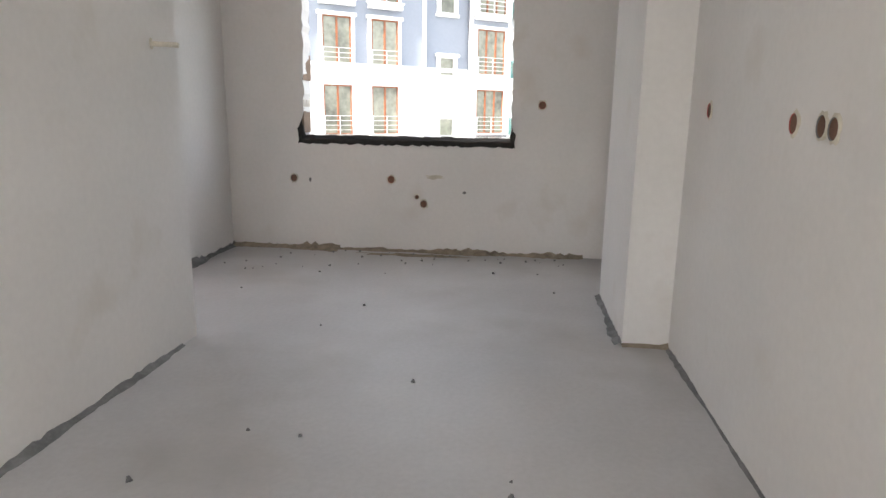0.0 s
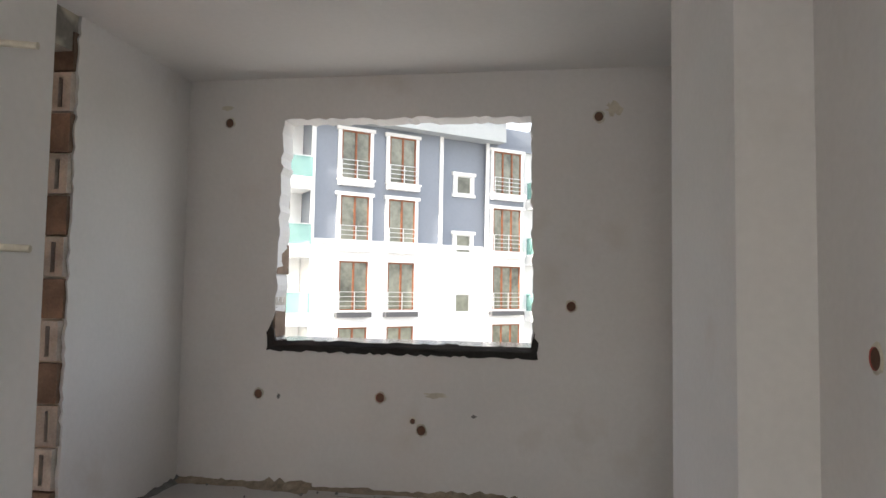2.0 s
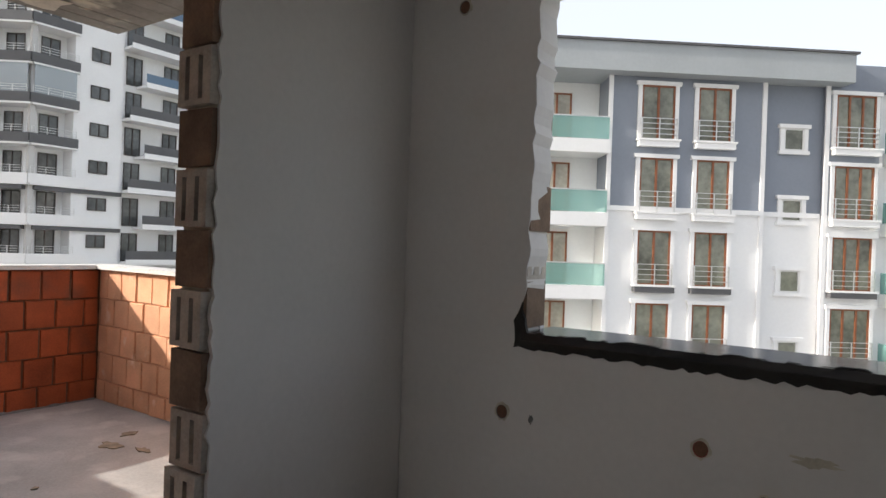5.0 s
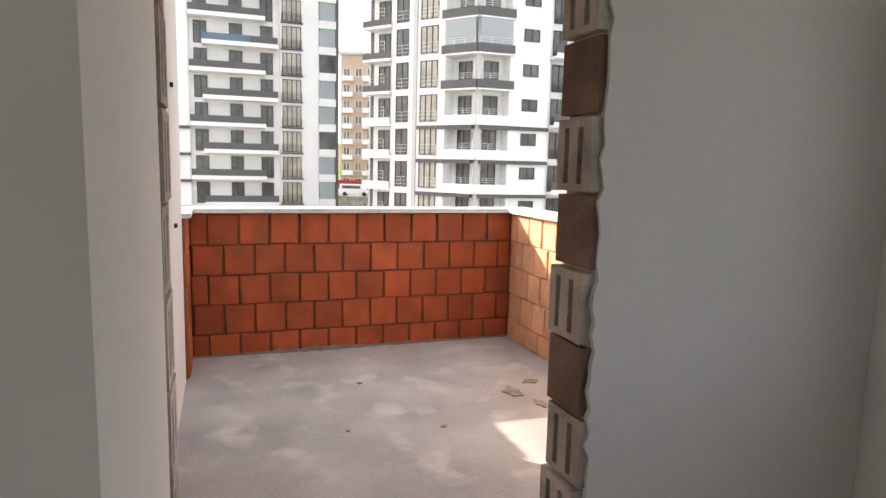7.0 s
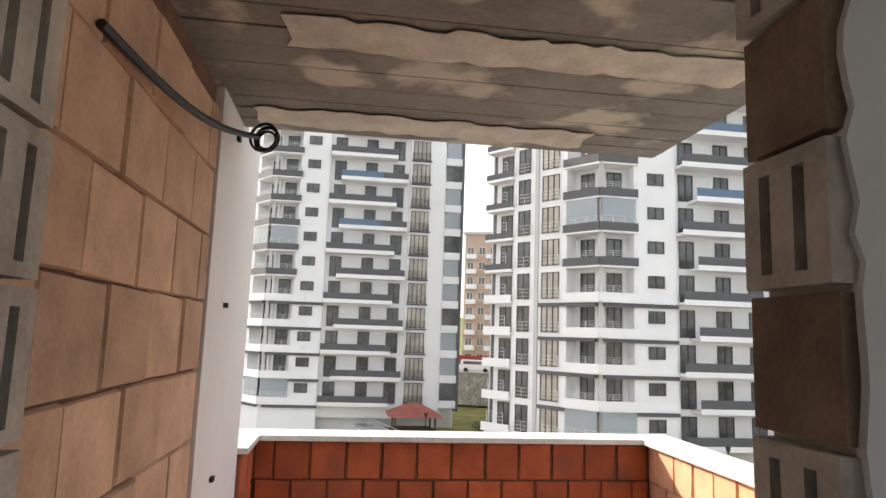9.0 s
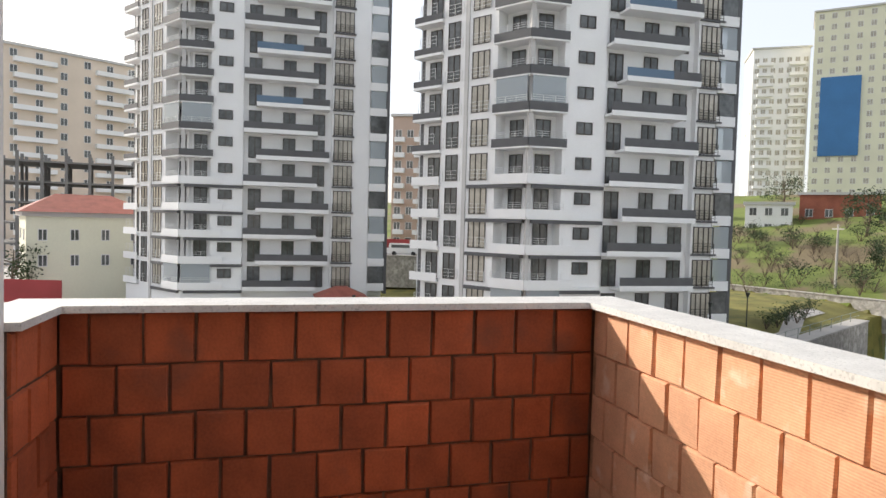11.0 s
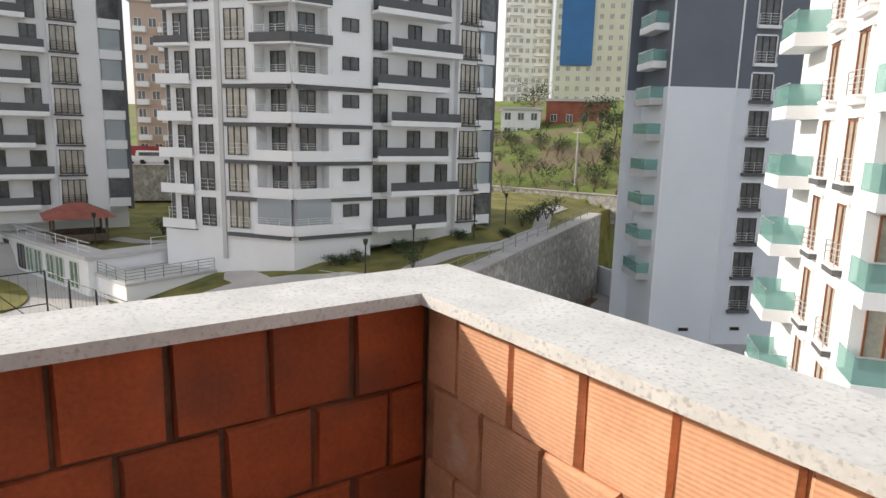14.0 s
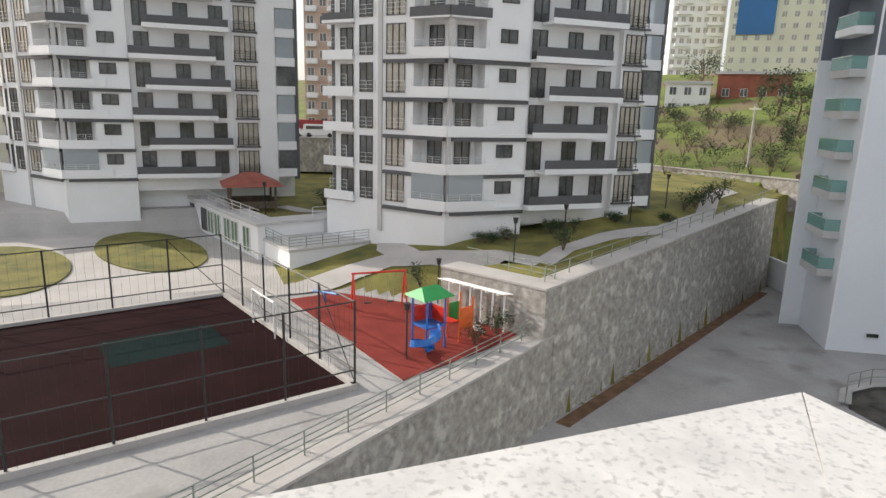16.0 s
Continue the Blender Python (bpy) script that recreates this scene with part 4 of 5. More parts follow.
BS, BTOP = 5.6, 16.0
for u0, u1, n0, n1 in ((0.0, 5.7, -5.8, 0.0), (5.72, 20.0, -9.0, -0.3)):
    link("wall", B.mesh().box(u0, u1, n0, n1, BS, BTOP, SLATE).box(u0, u1, n0, n1, -16.4, BS - 0.002, WHITE2), BT)
WING = [(-1.6, -5.82), (2.2, -14.0), (12.0, -14.0), (12.0, -5.82)]
link("wall", B.mesh().prism(WING, BS, BTOP, SLATE).prism(WING, -16.4, BS - 0.002, WHITE2), BT)
for u, n in ((0.06, 0.0), (5.62, 0.0), (-1.5, -5.82)):
    link("pilaster_strip", B.mesh().box(u - 0.07, u + 0.07, n, n + 0.06, -16.4, BTOP, WHITE), BT)
link("roof_fascia", B.mesh().prism([(-2.1, -5.2), (2.0, -14.4), (20.4, -14.4), (20.4, -5.2)], BTOP, BTOP + 0.9, BAND).box(-0.6, 20.4, -5.18, 0.6, BTOP, BTOP + 0.9, BAND), BT)
bwin = window_mesh(1.7, 2.1, FRAME_DARK, GLASS, 2, cross=False)
bvent = window_mesh(1.0, 0.45, RAIL_WHITE, DARK, 0, cross=False)
BSIDE = Face((B.m @ Vector((0, -5.8, 0))).to_2d(), (B.m.to_3x3() @ Vector((0, 1, 0))).to_2d())
B3 = Face((B.m @ Vector((0, -0.3, 0))).to_2d(), (0.533, 0.846))
for k in range(10):
    z = -13.2 + 2.95 * k
    for u in (7.0, 11.6, 16.0):
        w = link("window", bwin, BT, m=B3.at(u, 0, z + 0.2))
        link("sill_block", B3.mesh().box(u - 0.1, u + 1.8, 0, 0.35, z - 0.1, z + 0.16, BAND if z < BS else WHITE), w)
        link("surround", B3.mesh().box(u - 0.1, u, 0, 0.1, z + 0.17, z + 2.3, WHITE).box(u + 1.7, u + 1.8, 0, 0.1, z + 0.17, z + 2.3, WHITE).box(u, u + 1.7, 0, 0.1, z + 2.3, z + 2.42, WHITE), w)
        link("railing", railing_mesh(1.8, 0.85, 4, STEEL, 0.035, 0.2), w, "steel rail", m=B3.at(u - 0.05, 0.3, z + 0.2))
    if k:
        glass_balcony(BSIDE, BT, 1.4, 5.0, 1.15, z + 0.2, WHITE if k > 6 else PALE)
for u in (2.6, 7.3):
    link("vent", bvent, BT, m=B.at(u, 0.0 if u < 5 else -0.3, -15.0))


def seen_at(px_yaw, dist):
    """A place by its bearing from the terrace (degrees to the left of +y) and distance."""
    return (-0.32 - math.sin(radians(px_yaw)) * dist, 4.75 + math.cos(radians(px_yaw)) * dist)


# ---- garden walls, court and playground ----
def wall_run(name, a, b, thick, z0, top_a, top_b, mat, label, cap=None, lean=0.0):
    a, b = Vector(a), Vector(b)
    f = Face(a, b - a)
    w = thing(name, (a.x, a.y, z0), label, "retaining wall", "", "structure")
    length = (b - a).length
    steps = max(1, int(length / 4))
    m = f.mesh()
    for i in range(steps):
        u0, u1 = length * i / steps, length * (i + 1) / steps
        t0, t1 = top_a + (top_b - top_a) * i / steps, top_a + (top_b - top_a) * (i + 1) / steps
        p = [(u0, -thick, z0), (u1, -thick, z0), (u1, 0.12, z0), (u0, 0.12, z0), (u0, -thick, t0), (u1, -thick, t1), (u1, 0, t1), (u0, 0, t0)]
        m.add(p, [(3, 2, 1, 0), (4, 5, 6, 7), (0, 1, 5, 4), (2, 3, 7, 6)] + ([(3, 0, 4, 7)] if i == 0 else []) + ([(1, 2, 6, 5)] if i == steps - 1 else []), mat)
    link("stonework", m, w)
    c = f.mesh()
    p = [(0, -thick - 0.05, top_a), (length, -thick - 0.05, top_b), (length, 0.1, top_b), (0, 0.1, top_a)]
    c.add(p + [(x, y, z + 0.12) for x, y, z in p], [(3, 2, 1, 0), (4, 5, 6, 7), (0, 1, 5, 4), (1, 2, 6, 5), (2, 3, 7, 6), (3, 0, 4, 7)], PAVING)
    link("coping", c, w)
    return w


def rail_run(name, pts, height, rails, mat, label, spacing=2.0, lift=None, r=0.025):
    """A railing over a line in plan; each post and each rail is a part."""
    z = lift or (lambda x, y: ground_z(x, y))
    t = thing(name, (pts[0][0], pts[0][1], z(*pts[0])), label, "railing")
    for a, b in zip(pts, pts[1:]):
        n = max(1, round(math.dist(a, b) / spacing))
        q = [(a[0] + (b[0] - a[0]) * i / n, a[1] + (b[1] - a[1]) * i / n) for i in range(n + 1)]
        for x, y in q[:-1]:
            link("post", Mesh().tube((x, y, z(x, y) - 0.05), (x, y, z(x, y) + height), r * 1.3, mat, 5), t)
        for k in range(rails):
            h = height * (k + 1) / rails - 0.02
            link("rail", Mesh().tube((*a, z(*a) + h), (*b, z(*b) + h), r, mat, 5), t)
    return t


wall_run("retaining_wall", W0, W1, 1.3, -16.4, -10.95, -10.95, STONE, "rubble stone retaining wall below the sports court")
wall_run("retaining_wall", W1, W2, 1.3, -16.4, -8.1, -7.1, STONE, "tall rubble stone retaining wall of the garden")
wall_run("playground_wall", (-31.6, 24.4), (-38.2, 21.0), 1.6, -11.3, -8.1, -8.2, STONE, "low rubble stone wall behind the playground")
wd = (W1 - W0).normalized()
rail_run("wall_railing", [tuple(W0 - Vector((wd.y, -wd.x)) * 0.8), tuple(W1 - Vector((wd.y, -wd.x)) * 0.8)], 1.0, 4, GREEN_IRON, "grey-green pipe railing along the court wall", 2.2, lambda x, y: -10.85)
wd2 = (W2 - W1).normalized()
rail_run("garden_railing", [tuple(W1 - Vector((wd2.y, -wd2.x)) * 0.8), tuple(W2 - Vector((wd2.y, -wd2.x)) * 0.8)], 0.9, 2, GREEN_IRON, "thin railing along the garden wall top", 2.5, lambda x, y: -8.0 + 1.0 * (y - 24) / 36.6)
rail_run("garden_railing", [(-32.4, 24.4), (-38.0, 21.5)], 0.9, 3, GREEN_IRON, "thin railing above the playground wall", 1.6, lambda x, y: -8.05)

CQ = [(-28.5, 12.0), (-44.4, 7.3), (-39.8, -11.4), (-23.9, -6.7)]
flat("sports_court", CQ, -11.3, -10.93, COURT_RED, "dark red sports court surface", "sports court")
flat("court_marking", [(-35.5, 7.2), (-39.0, 6.2), (-37.6, 0.8), (-34.0, 1.8)], -11.2, -10.925, COURT_GREEN, "dark green field on the sports court", "court marking")
kerb = thing("court_kerb", (-28.5, 12.0, -11), "pale concrete kerb round the sports court", "kerb", "", "structure")
for a, b in zip(CQ, CQ[1:] + CQ[:1]):
    f = Face(a, Vector(b) - Vector(a))
    link("kerbstone", f.mesh().box(-0.1, math.dist(a, b) + 0.1, -0.15, 0.15, -11.2, -10.72, PAVING), kerb)
fence = thing("court_fence", (-28.5, 12.0, -11), "tall black steel fence posts round the sports court", "fence")
for a, b in zip(CQ, CQ[1:] + CQ[:1]):
    n = max(2, round(math.dist(a, b) / 3.1))
    for i in range(n):
        x, y = a[0] + (b[0] - a[0]) * i / n, a[1] + (b[1] - a[1]) * i / n
        link("post", Mesh().tube((x, y, -11), (x, y, -6.9), 0.055, IRON, 6), fence)
    for z in (-6.95, -8.9, -10.1):
        link("rail", Mesh().tube((*a, z), (*b, z), 0.035, IRON, 5), fence)
    link("brace", Mesh().tube((*a, -10.7), (a[0] + (b[0] - a[0]) / n, a[1] + (b[1] - a[1]) / n, -7.0), 0.025, IRON, 5), fence)
    net = Mesh()
    length = math.dist(a, b)
    for i in range(int(length / 0.45)):
        s = i * 0.45 / length
        net.tube((a[0] + (b[0] - a[0]) * s, a[1] + (b[1] - a[1]) * s, -10.9), (a[0] + (b[0] - a[0]) * s, a[1] + (b[1] - a[1]) * s, -7.0), 0.005, IRON, 3)
    net.slot(IRON)
    tagged(link("net", net, fence), kind="stuff")


def goal(at, yaw):
    g = thing("goal", at, "white steel goal frame at the court end", "goal")
    base = Matrix.Translation(at) @ pose(0, 0, 0, 0, 0, yaw)
    for x in (-1.5, 1.5):
        link("post", Mesh(base).tube((x, 0, 0), (x, 0, 2.0), 0.05, RAIL_WHITE, 6), g)
        link("stay", Mesh(base).tube((x, 0, 2.0), (x, 0.9, 0), 0.03, RAIL_WHITE, 5), g)
    link("crossbar", Mesh(base).tube((-1.5, 0, 2.0), (1.5, 0, 2.0), 0.05, RAIL_WHITE, 6), g)


goal((-37.0, 9.0, -10.92), 16)
goal((-32.0, -8.6, -10.92), 196)

flat("playground_surface", [(-28.6, 14.3), (-32.2, 22.6), (-37.8, 20.0), (-43.0, 14.4), (-42.4, 11.2)], -11.3, -10.94, PLAY_RED, "red rubber playground surface", "playground")


def play_tower(at):
    t = thing("play_tower", at, "blue, red and green playground tower with a spiral slide", "playground tower")
    b = Matrix.Translation(at) @ pose(0, 0, 0, 0, 0, 108)
    for x in (-0.6, 0.6):
        for y in (-0.6, 0.6):
            link("post", Mesh(b).tube((x, y, 0), (x, y, 2.9), 0.06, BLUE_PAINT, 7), t)
    link("deck", Mesh(b).box(-0.62, 0.62, -0.62, 0.62, 1.2, 1.28, BLUE_PAINT), t)
    link("roof", Mesh(b).add([(-1.0, -0.9, 2.8), (1.0, -0.9, 2.8), (1.0, 0.9, 2.8), (-1.0, 0.9, 2.8), (-0.5, 0, 3.3), (0.5, 0, 3.3)], [(0, 1, 5, 4), (1, 2, 5), (2, 3, 4, 5), (3, 0, 4), (3, 2, 1, 0)], GREEN_PAINT), t)
    link("panel", Mesh(b).box(0.62, 0.68, -0.55, 0.55, 1.3, 2.1, RED_PAINT), t)
    link("panel", Mesh(b).box(-0.55, 0.55, 0.62, 0.68, 1.3, 2.1, RED_PAINT), t)
    sl = Mesh(b)
    for i in range(16):
        a0, a1 = math.pi * 0.12 * i, math.pi * 0.12 * (i + 1)
        z0, z1 = 1.3 - 0.075 * i, 1.3 - 0.075 * (i + 1)
        p = lambda a, r, z: (-1.1 + math.cos(a) * r * 0.9 + 0.2, -0.9 - math.sin(a) * r * 0.9, z)
        sl.add([p(a0, 0.25, z0), p(a0, 0.85, z0), p(a1, 0.85, z1), p(a1, 0.25, z1), p(a0, 0.85, z0 + 0.3), p(a1, 0.85, z1 + 0.3), p(a0, 0.9, z0 - 0.05), p(a1, 0.9, z1 - 0.05)],
               [(0, 1, 2, 3), (1, 4, 5, 2), (6, 7, 5, 4), (3, 2, 7, 6)], BLUE_PAINT)
    link("slide", sl, t)
    for dx in (1.7, 2.6):
        for y in (-0.5, 0.5):
            link("post", Mesh(b).tube((dx, y, 0), (dx, y, 2.4), 0.06, ORANGE_PAINT, 7), t)
    link("net_bridge", Mesh(b).box(0.7, 1.65, -0.45, 0.45, 1.15, 1.22, RED_PAINT), t)
    link("panel", Mesh(b).box(1.75, 2.55, -0.55, -0.48, 0.7, 1.9, ORANGE_PAINT), t)
    link("panel", Mesh(b).box(1.75, 2.55, 0.5, 0.56, 0.7, 1.9, GREEN_PAINT), t)
    st = Mesh(b)
    for k in range(5):
        st.box(2.65 + 0.22 * k, 2.87 + 0.22 * k, -0.35, 0.35, 0.95 - 0.22 * k, 1.0 - 0.22 * k, RAIL_WHITE)
    link("steps", st, t)


def swing(at, yaw):
    t = thing("swing_frame", at, "red steel swing frame on the playground", "swing")
    b = Matrix.Translation(at) @ pose(0, 0, 0, 0, 0, yaw)
    for x in (-1.6, 1.6):
        for y in (-0.6, 0.6):
            link("leg", Mesh(b).tube((x, y, 0), (x, 0, 2.4), 0.06, RED_PAINT, 6), t)
    link("beam", Mesh(b).tube((-1.7, 0, 2.4), (1.7, 0, 2.4), 0.06, RED_PAINT, 6), t)
    for x in (-0.7, 0.7):
        s = link("seat", Mesh(b).box(x - 0.22, x + 0.22, -0.1, 0.1, 0.5, 0.54, TYRE), t)
        for d in (-0.2, 0.2):
            link("chain", Mesh(b).tube((x + d, 0, 0.54), (x + d, 0, 2.38), 0.012, STEEL, 4), s)


play_tower((-32.1, 16.8, -10.93))
swing((-38.6, 16.0, -10.93), 88)
sw = thing("seesaw", (-41.2, 13.2, -10.93), "pale steel seesaw on the playground", "seesaw")
link("beam", Mesh().tube((-42.4, 12.7, -10.5), (-39.9, 13.7, -10.1), 0.08, BLUE_PAINT, 6), sw)
link("pivot", Mesh().tube((-41.2, 13.2, -10.93), (-41.2, 13.2, -10.3), 0.09, BLUE_PAINT, 6, 0.05), sw)
per = thing("pergola", (-33.2, 22.6, -10.95), "pale timber pergola with a slatted lean-to roof", "pergola")
PG = Face((-37.0, 20.7), (3.7, 1.95))
for i in range(6):
    for n, top in ((0.0, -9.0), (1.15, -8.75)):
        link("post", PG.mesh().box(0.8 * i, 0.8 * i + 0.09, n - 0.05, n + 0.05, -10.95, top, RAIL_WHITE), per)
    link("rafter", PG.mesh().tube((0.8 * i + 0.04, -0.6, -9.1), (0.8 * i + 0.04, 1.9, -8.6), 0.05, RAIL_WHITE, 5), per)
for k in range(11):
    link("slat", PG.mesh().tube((-0.3, -0.55 + 0.24 * k, -9.02 + 0.048 * k), (4.4, -0.55 + 0.24 * k, -9.02 + 0.048 * k), 0.03, RAIL_WHITE, 4), per)
link("bench", PG.mesh().box(0.2, 4.0, 0.2, 0.6, -10.55, -10.47, RAIL_WHITE).box(0.3, 0.4, 0.25, 0.55, -10.95, -10.55, RAIL_WHITE).box(3.8, 3.9, 0.25, 0.55, -10.95, -10.55, RAIL_WHITE), per)


# the low clubhouse under the garden terrace
club = thing("clubhouse", (*CLUB_C, -11), "low white clubhouse with green-curtained windows under a lawn terrace", "clubhouse")
CF = Face(CLUB_W, Vector(CLUB_C) - Vector(CLUB_W))
CL = math.dist(CLUB_W, CLUB_C)
link("wall", CF.mesh().box(0, CL, -1.8, 0.0, -12, -8.25, WHITE), club)
link("roof_edge", CF.mesh().box(-0.2, CL + 0.25, -1.9, 0.25, -8.25, -8.0, PALE), club)
cw, cd = window_mesh(1.5, 2.1, RAIL_WHITE, GREEN_BLIND, 1, cross=False), window_mesh(1.5, 2.1, FRAME_DARK, GLASS, 1, cross=False)
for i, u in enumerate((1.6, 4.2, 6.0, 8.4, 10.2, 12.0)):
    link("window", cw if i < 5 else cd, club, m=CF.at(CL - u - 1.5, 0.0, -10.75))
for u in (15.5, 17.8, 20.2):
    link("window", cd, club, m=CF.at(CL - u - 1.5, 0.0, -10.75))
CG = Face(CLUB_C, Vector(CLUB_N) - Vector(CLUB_C))
link("wall", CG.mesh().box(0.02, 13.2, -1.8, 0.0, -12, -8.25, WHITE), club)
link("roof_edge", CG.mesh().box(0.27, 13.4, -1.9, 0.2, -8.25, -8.01, PALE), club)
link("annex", CG.mesh().box(0.5, 7.3, 0.02, 4.9, -12, -9.45, WHITE), club)
link("annex_edge", CG.mesh().box(0.4, 7.4, 0.03, 5.0, -9.45, -9.25, PALE), club)
deck = [tuple((CG.m @ Vector(p)).to_2d()) for p in ((0.55, 0.3, 0), (0.55, 4.8, 0), (7.25, 4.8, 0), (7.25, 0.3, 0))]
rail_run("deck_railing", deck, 0.9, 4, GREEN_IRON, "grey pipe railing round the clubhouse deck", 1.3, lambda x, y: -9.25)
rail_run("terrace_railing", [tuple((CF.m @ Vector(p)).to_2d()) for p in ((0.3, -0.3, 0), (CL - 0.2, -0.3, 0))], 0.95, 3, RAIL_WHITE, "pale railing along the garden terrace edge", 2.0, lambda x, y: -8.0)
rail_run("terrace_railing", [tuple((CG.m @ Vector(p)).to_2d()) for p in ((5.0, -0.6, 0), (13.0, -0.6, 0))], 0.8, 2, RAIL_WHITE, "pale low railing on the terrace wall", 2.0, lambda x, y: -8.0)

gaz = thing("gazebo", (-62.5, 10.8, -8.2), "wooden gazebo with a hipped dark red roof on the lawn terrace", "gazebo")
gz = Matrix.Translation((-62.5, 10.8, ground_z(-62.5, 10.8)))
for x in (-1.9, 1.9):
    for y in (-1.9, 1.9):
        link("post", Mesh(gz).box(x - 0.09, x + 0.09, y - 0.09, y + 0.09, 0, 2.3, BARK), gaz)
link("roof", Mesh(gz).add([(-2.6, -2.6, 2.25), (2.6, -2.6, 2.25), (2.6, 2.6, 2.25), (-2.6, 2.6, 2.25), (-0.5, -0.5, 3.3), (0.5, -0.5, 3.3), (0.5, 0.5, 3.3), (-0.5, 0.5, 3.3)],
                          [(0, 1, 5, 4), (1, 2, 6, 5), (2, 3, 7, 6), (3, 0, 4, 7), (4, 5, 6, 7), (3, 2, 1, 0)], TILE_RED), gaz)
for s in (-1.9, 1.9):
    link("balustrade", Mesh(gz).box(-1.8, 1.8, s - 0.03, s + 0.03, 0.3, 0.9, BARK), gaz)
    link("balustrade", Mesh(gz).box(s - 0.03, s + 0.03, -1.8, 1.8, 0.3, 0.9, BARK), gaz)

ribbon("garden_path", [(-37.0, 26.3), (-39.5, 29.5), (-41.0, 34.0), (-41.8, 40.0), (-45.0, 47.0), (-50.5, 53.0), (-53, 58)], 1.5, PAVING, "winding pale path through the garden lawn")
ribbon("ramp_path", [(-44.4, 9.3), (-44.6, 12.5), (-45.2, 16.0), (-45.4, 18.8), (-43.6, 21.6), (-40.5, 24.0), (-37.0, 26.3)], 2.3, PAVING, "pale paved ramp climbing to the garden", lift=0.09)
ribbon("garden_path", [(-44.6, 20.0), (-48.0, 19.6), (-52.0, 21.0), (-53.6, 23.5)], 2.2, PAVING, "pale path behind the clubhouse deck", lift=0.08)
ribbon("garden_path", [(-63.0, 13.5), (-60.0, 15.0), (-58.6, 18.0), (-61.0, 23.0), (-66.0, 27.0)], 1.6, PAVING, "pale path over the lawn terrace")
ribbon("mud_strip", [(-30.9, 24.6), (-36.0, 34.9), (-42.6, 48.0), (-48.0, 58.8)], 0.9, MUD, "brown mud strip along the retaining wall foot", "mud strip", lift=0.03)
for k, (cx, cy, rx, ry) in enumerate(((-59.2, 2.3, 8.0, 3.9), (-55.5, -7.6, 8.0, 4.6))):
    m = [(cx + rx * math.cos(q) * 0.958 - ry * math.sin(q) * 0.287, cy + rx * math.cos(q) * 0.287 + ry * math.sin(q) * 0.958) for q in (a * math.pi / 16 for a in range(32))]
    flat("lawn", m, -11.3, lambda x, y: ground_z(x, y) + 0.1, GRASS, "oval lawn bed in the paved yard", "lawn")

rr = random.Random(12)


def garden_lamp(x, y):
    z = ground_z(x, y)
    t = thing("garden_lamp", (x, y, z), "thin black garden lamp post", "lamp post", "garden lamps")
    link("pole", Mesh().tube((x, y, z), (x, y, z + 2.6), 0.05, IRON, 6), t)
    link("head", Mesh().tube((x, y, z + 2.6), (x, y, z + 2.95), 0.12, IRON, 8, 0.18), t)


for x, y in ((-37.5, 24.5), (-40.4, 30.0), (-43.5, 38.0), (-30.9, 15.2), (-58, 11.5), (-39.0, 20.0), (-46.5, 44.0)):
    garden_lamp(x, y)


def shrub(x, y, h, w, leafy, seed, label):
    """A bush of a short stem, branching twigs and small leaves."""
    q = random.Random(seed)
    z = ground_z(x, y)
    t = thing("shrub", (x, y, z), label, "shrub", "shrubs")
    st = Mesh()
    tips = []
    for i in range(9):
        a = q.uniform(0, 6.28)
        e = Vector((x + math.cos(a) * w * q.uniform(0.2, 0.5), y + math.sin(a) * w * q.uniform(0.2, 0.5), z + h * q.uniform(0.5, 1.0)))
        mid = Vector((x, y, z)).lerp(e, 0.5) + Vector((q.uniform(-.1, .1), q.uniform(-.1, .1), 0.05 * h))
        st.tube((x, y, z - 0.05), mid, 0.03, BARK, 4, 0.02)
        st.tube(mid, e, 0.02, BARK, 4, 0.006)
        tips += [e, mid.lerp(e, 0.5)]
    link("stem", st, t)
    lf = Mesh()
    mat = LEAF if leafy else TWIG
    for e in tips:
        for _ in range(26 if leafy else 14):
            c = e + Vector((q.gauss(0, 0.16 * w), q.gauss(0, 0.16 * w), q.gauss(0, 0.12 * h)))
            if c.z < z + 0.03:
                continue
            d, n2 = Vector((q.uniform(-1, 1), q.uniform(-1, 1), q.uniform(-0.6, 1))).normalized(), Vector((q.uniform(-1, 1), q.uniform(-1, 1), q.uniform(-1, 1))).normalized()
            s = q.uniform(0.05, 0.13) * (1 if leafy else 0.8) * max(0.6, h / 1.8)
            n2 = d.cross(n2).normalized() * s * (0.4 if leafy else 0.1)
            lf.add([c - d * s, c + n2, c + d * s, c - n2], [(0, 1, 2, 3)], mat)
    link("crown", lf, t)


for k in range(16):
    s = rr.uniform(0.05, 1)
    x, y = -45.6 - 0 * s + rr.uniform(1.2, 2.2), 24 + 18 * s
    shrub(x, y, rr.uniform(0.5, 1.1), rr.uniform(0.8, 1.4), True, 100 + k, "low dark evergreen shrub on the lawn")
for x, y, h in ((-37.6, 21.8, 1.9), (-39.2, 29.2, 1.6), (-41.0, 19.5, 1.4), (-32.6, 21.0, 1.5), (-31.7, 19.3, 1.2), (-46.8, 47.5, 1.8), (-47.6, 49.2, 1.8), (-48.3, 51.0, 1.6), (-46.2, 45.8, 1.5), (-49.5, 53.0, 2.0), (-63, 17.5, 1.6)):
    shrub(x, y, h, h, True, int(100 * -x), "dark evergreen shrub in the garden")
for k in range(110):
    x, y = seen_at(rr.uniform(38, 51), 84 + 52 * rr.random() ** 1.3)
    shrub(x, y, rr.uniform(1.0, 3.0), rr.uniform(1.5, 4.0), k % 3 == 0, 400 + k, "tangled bare winter shrub on the hillside" if k % 3 else "dark green shrub on the hillside")


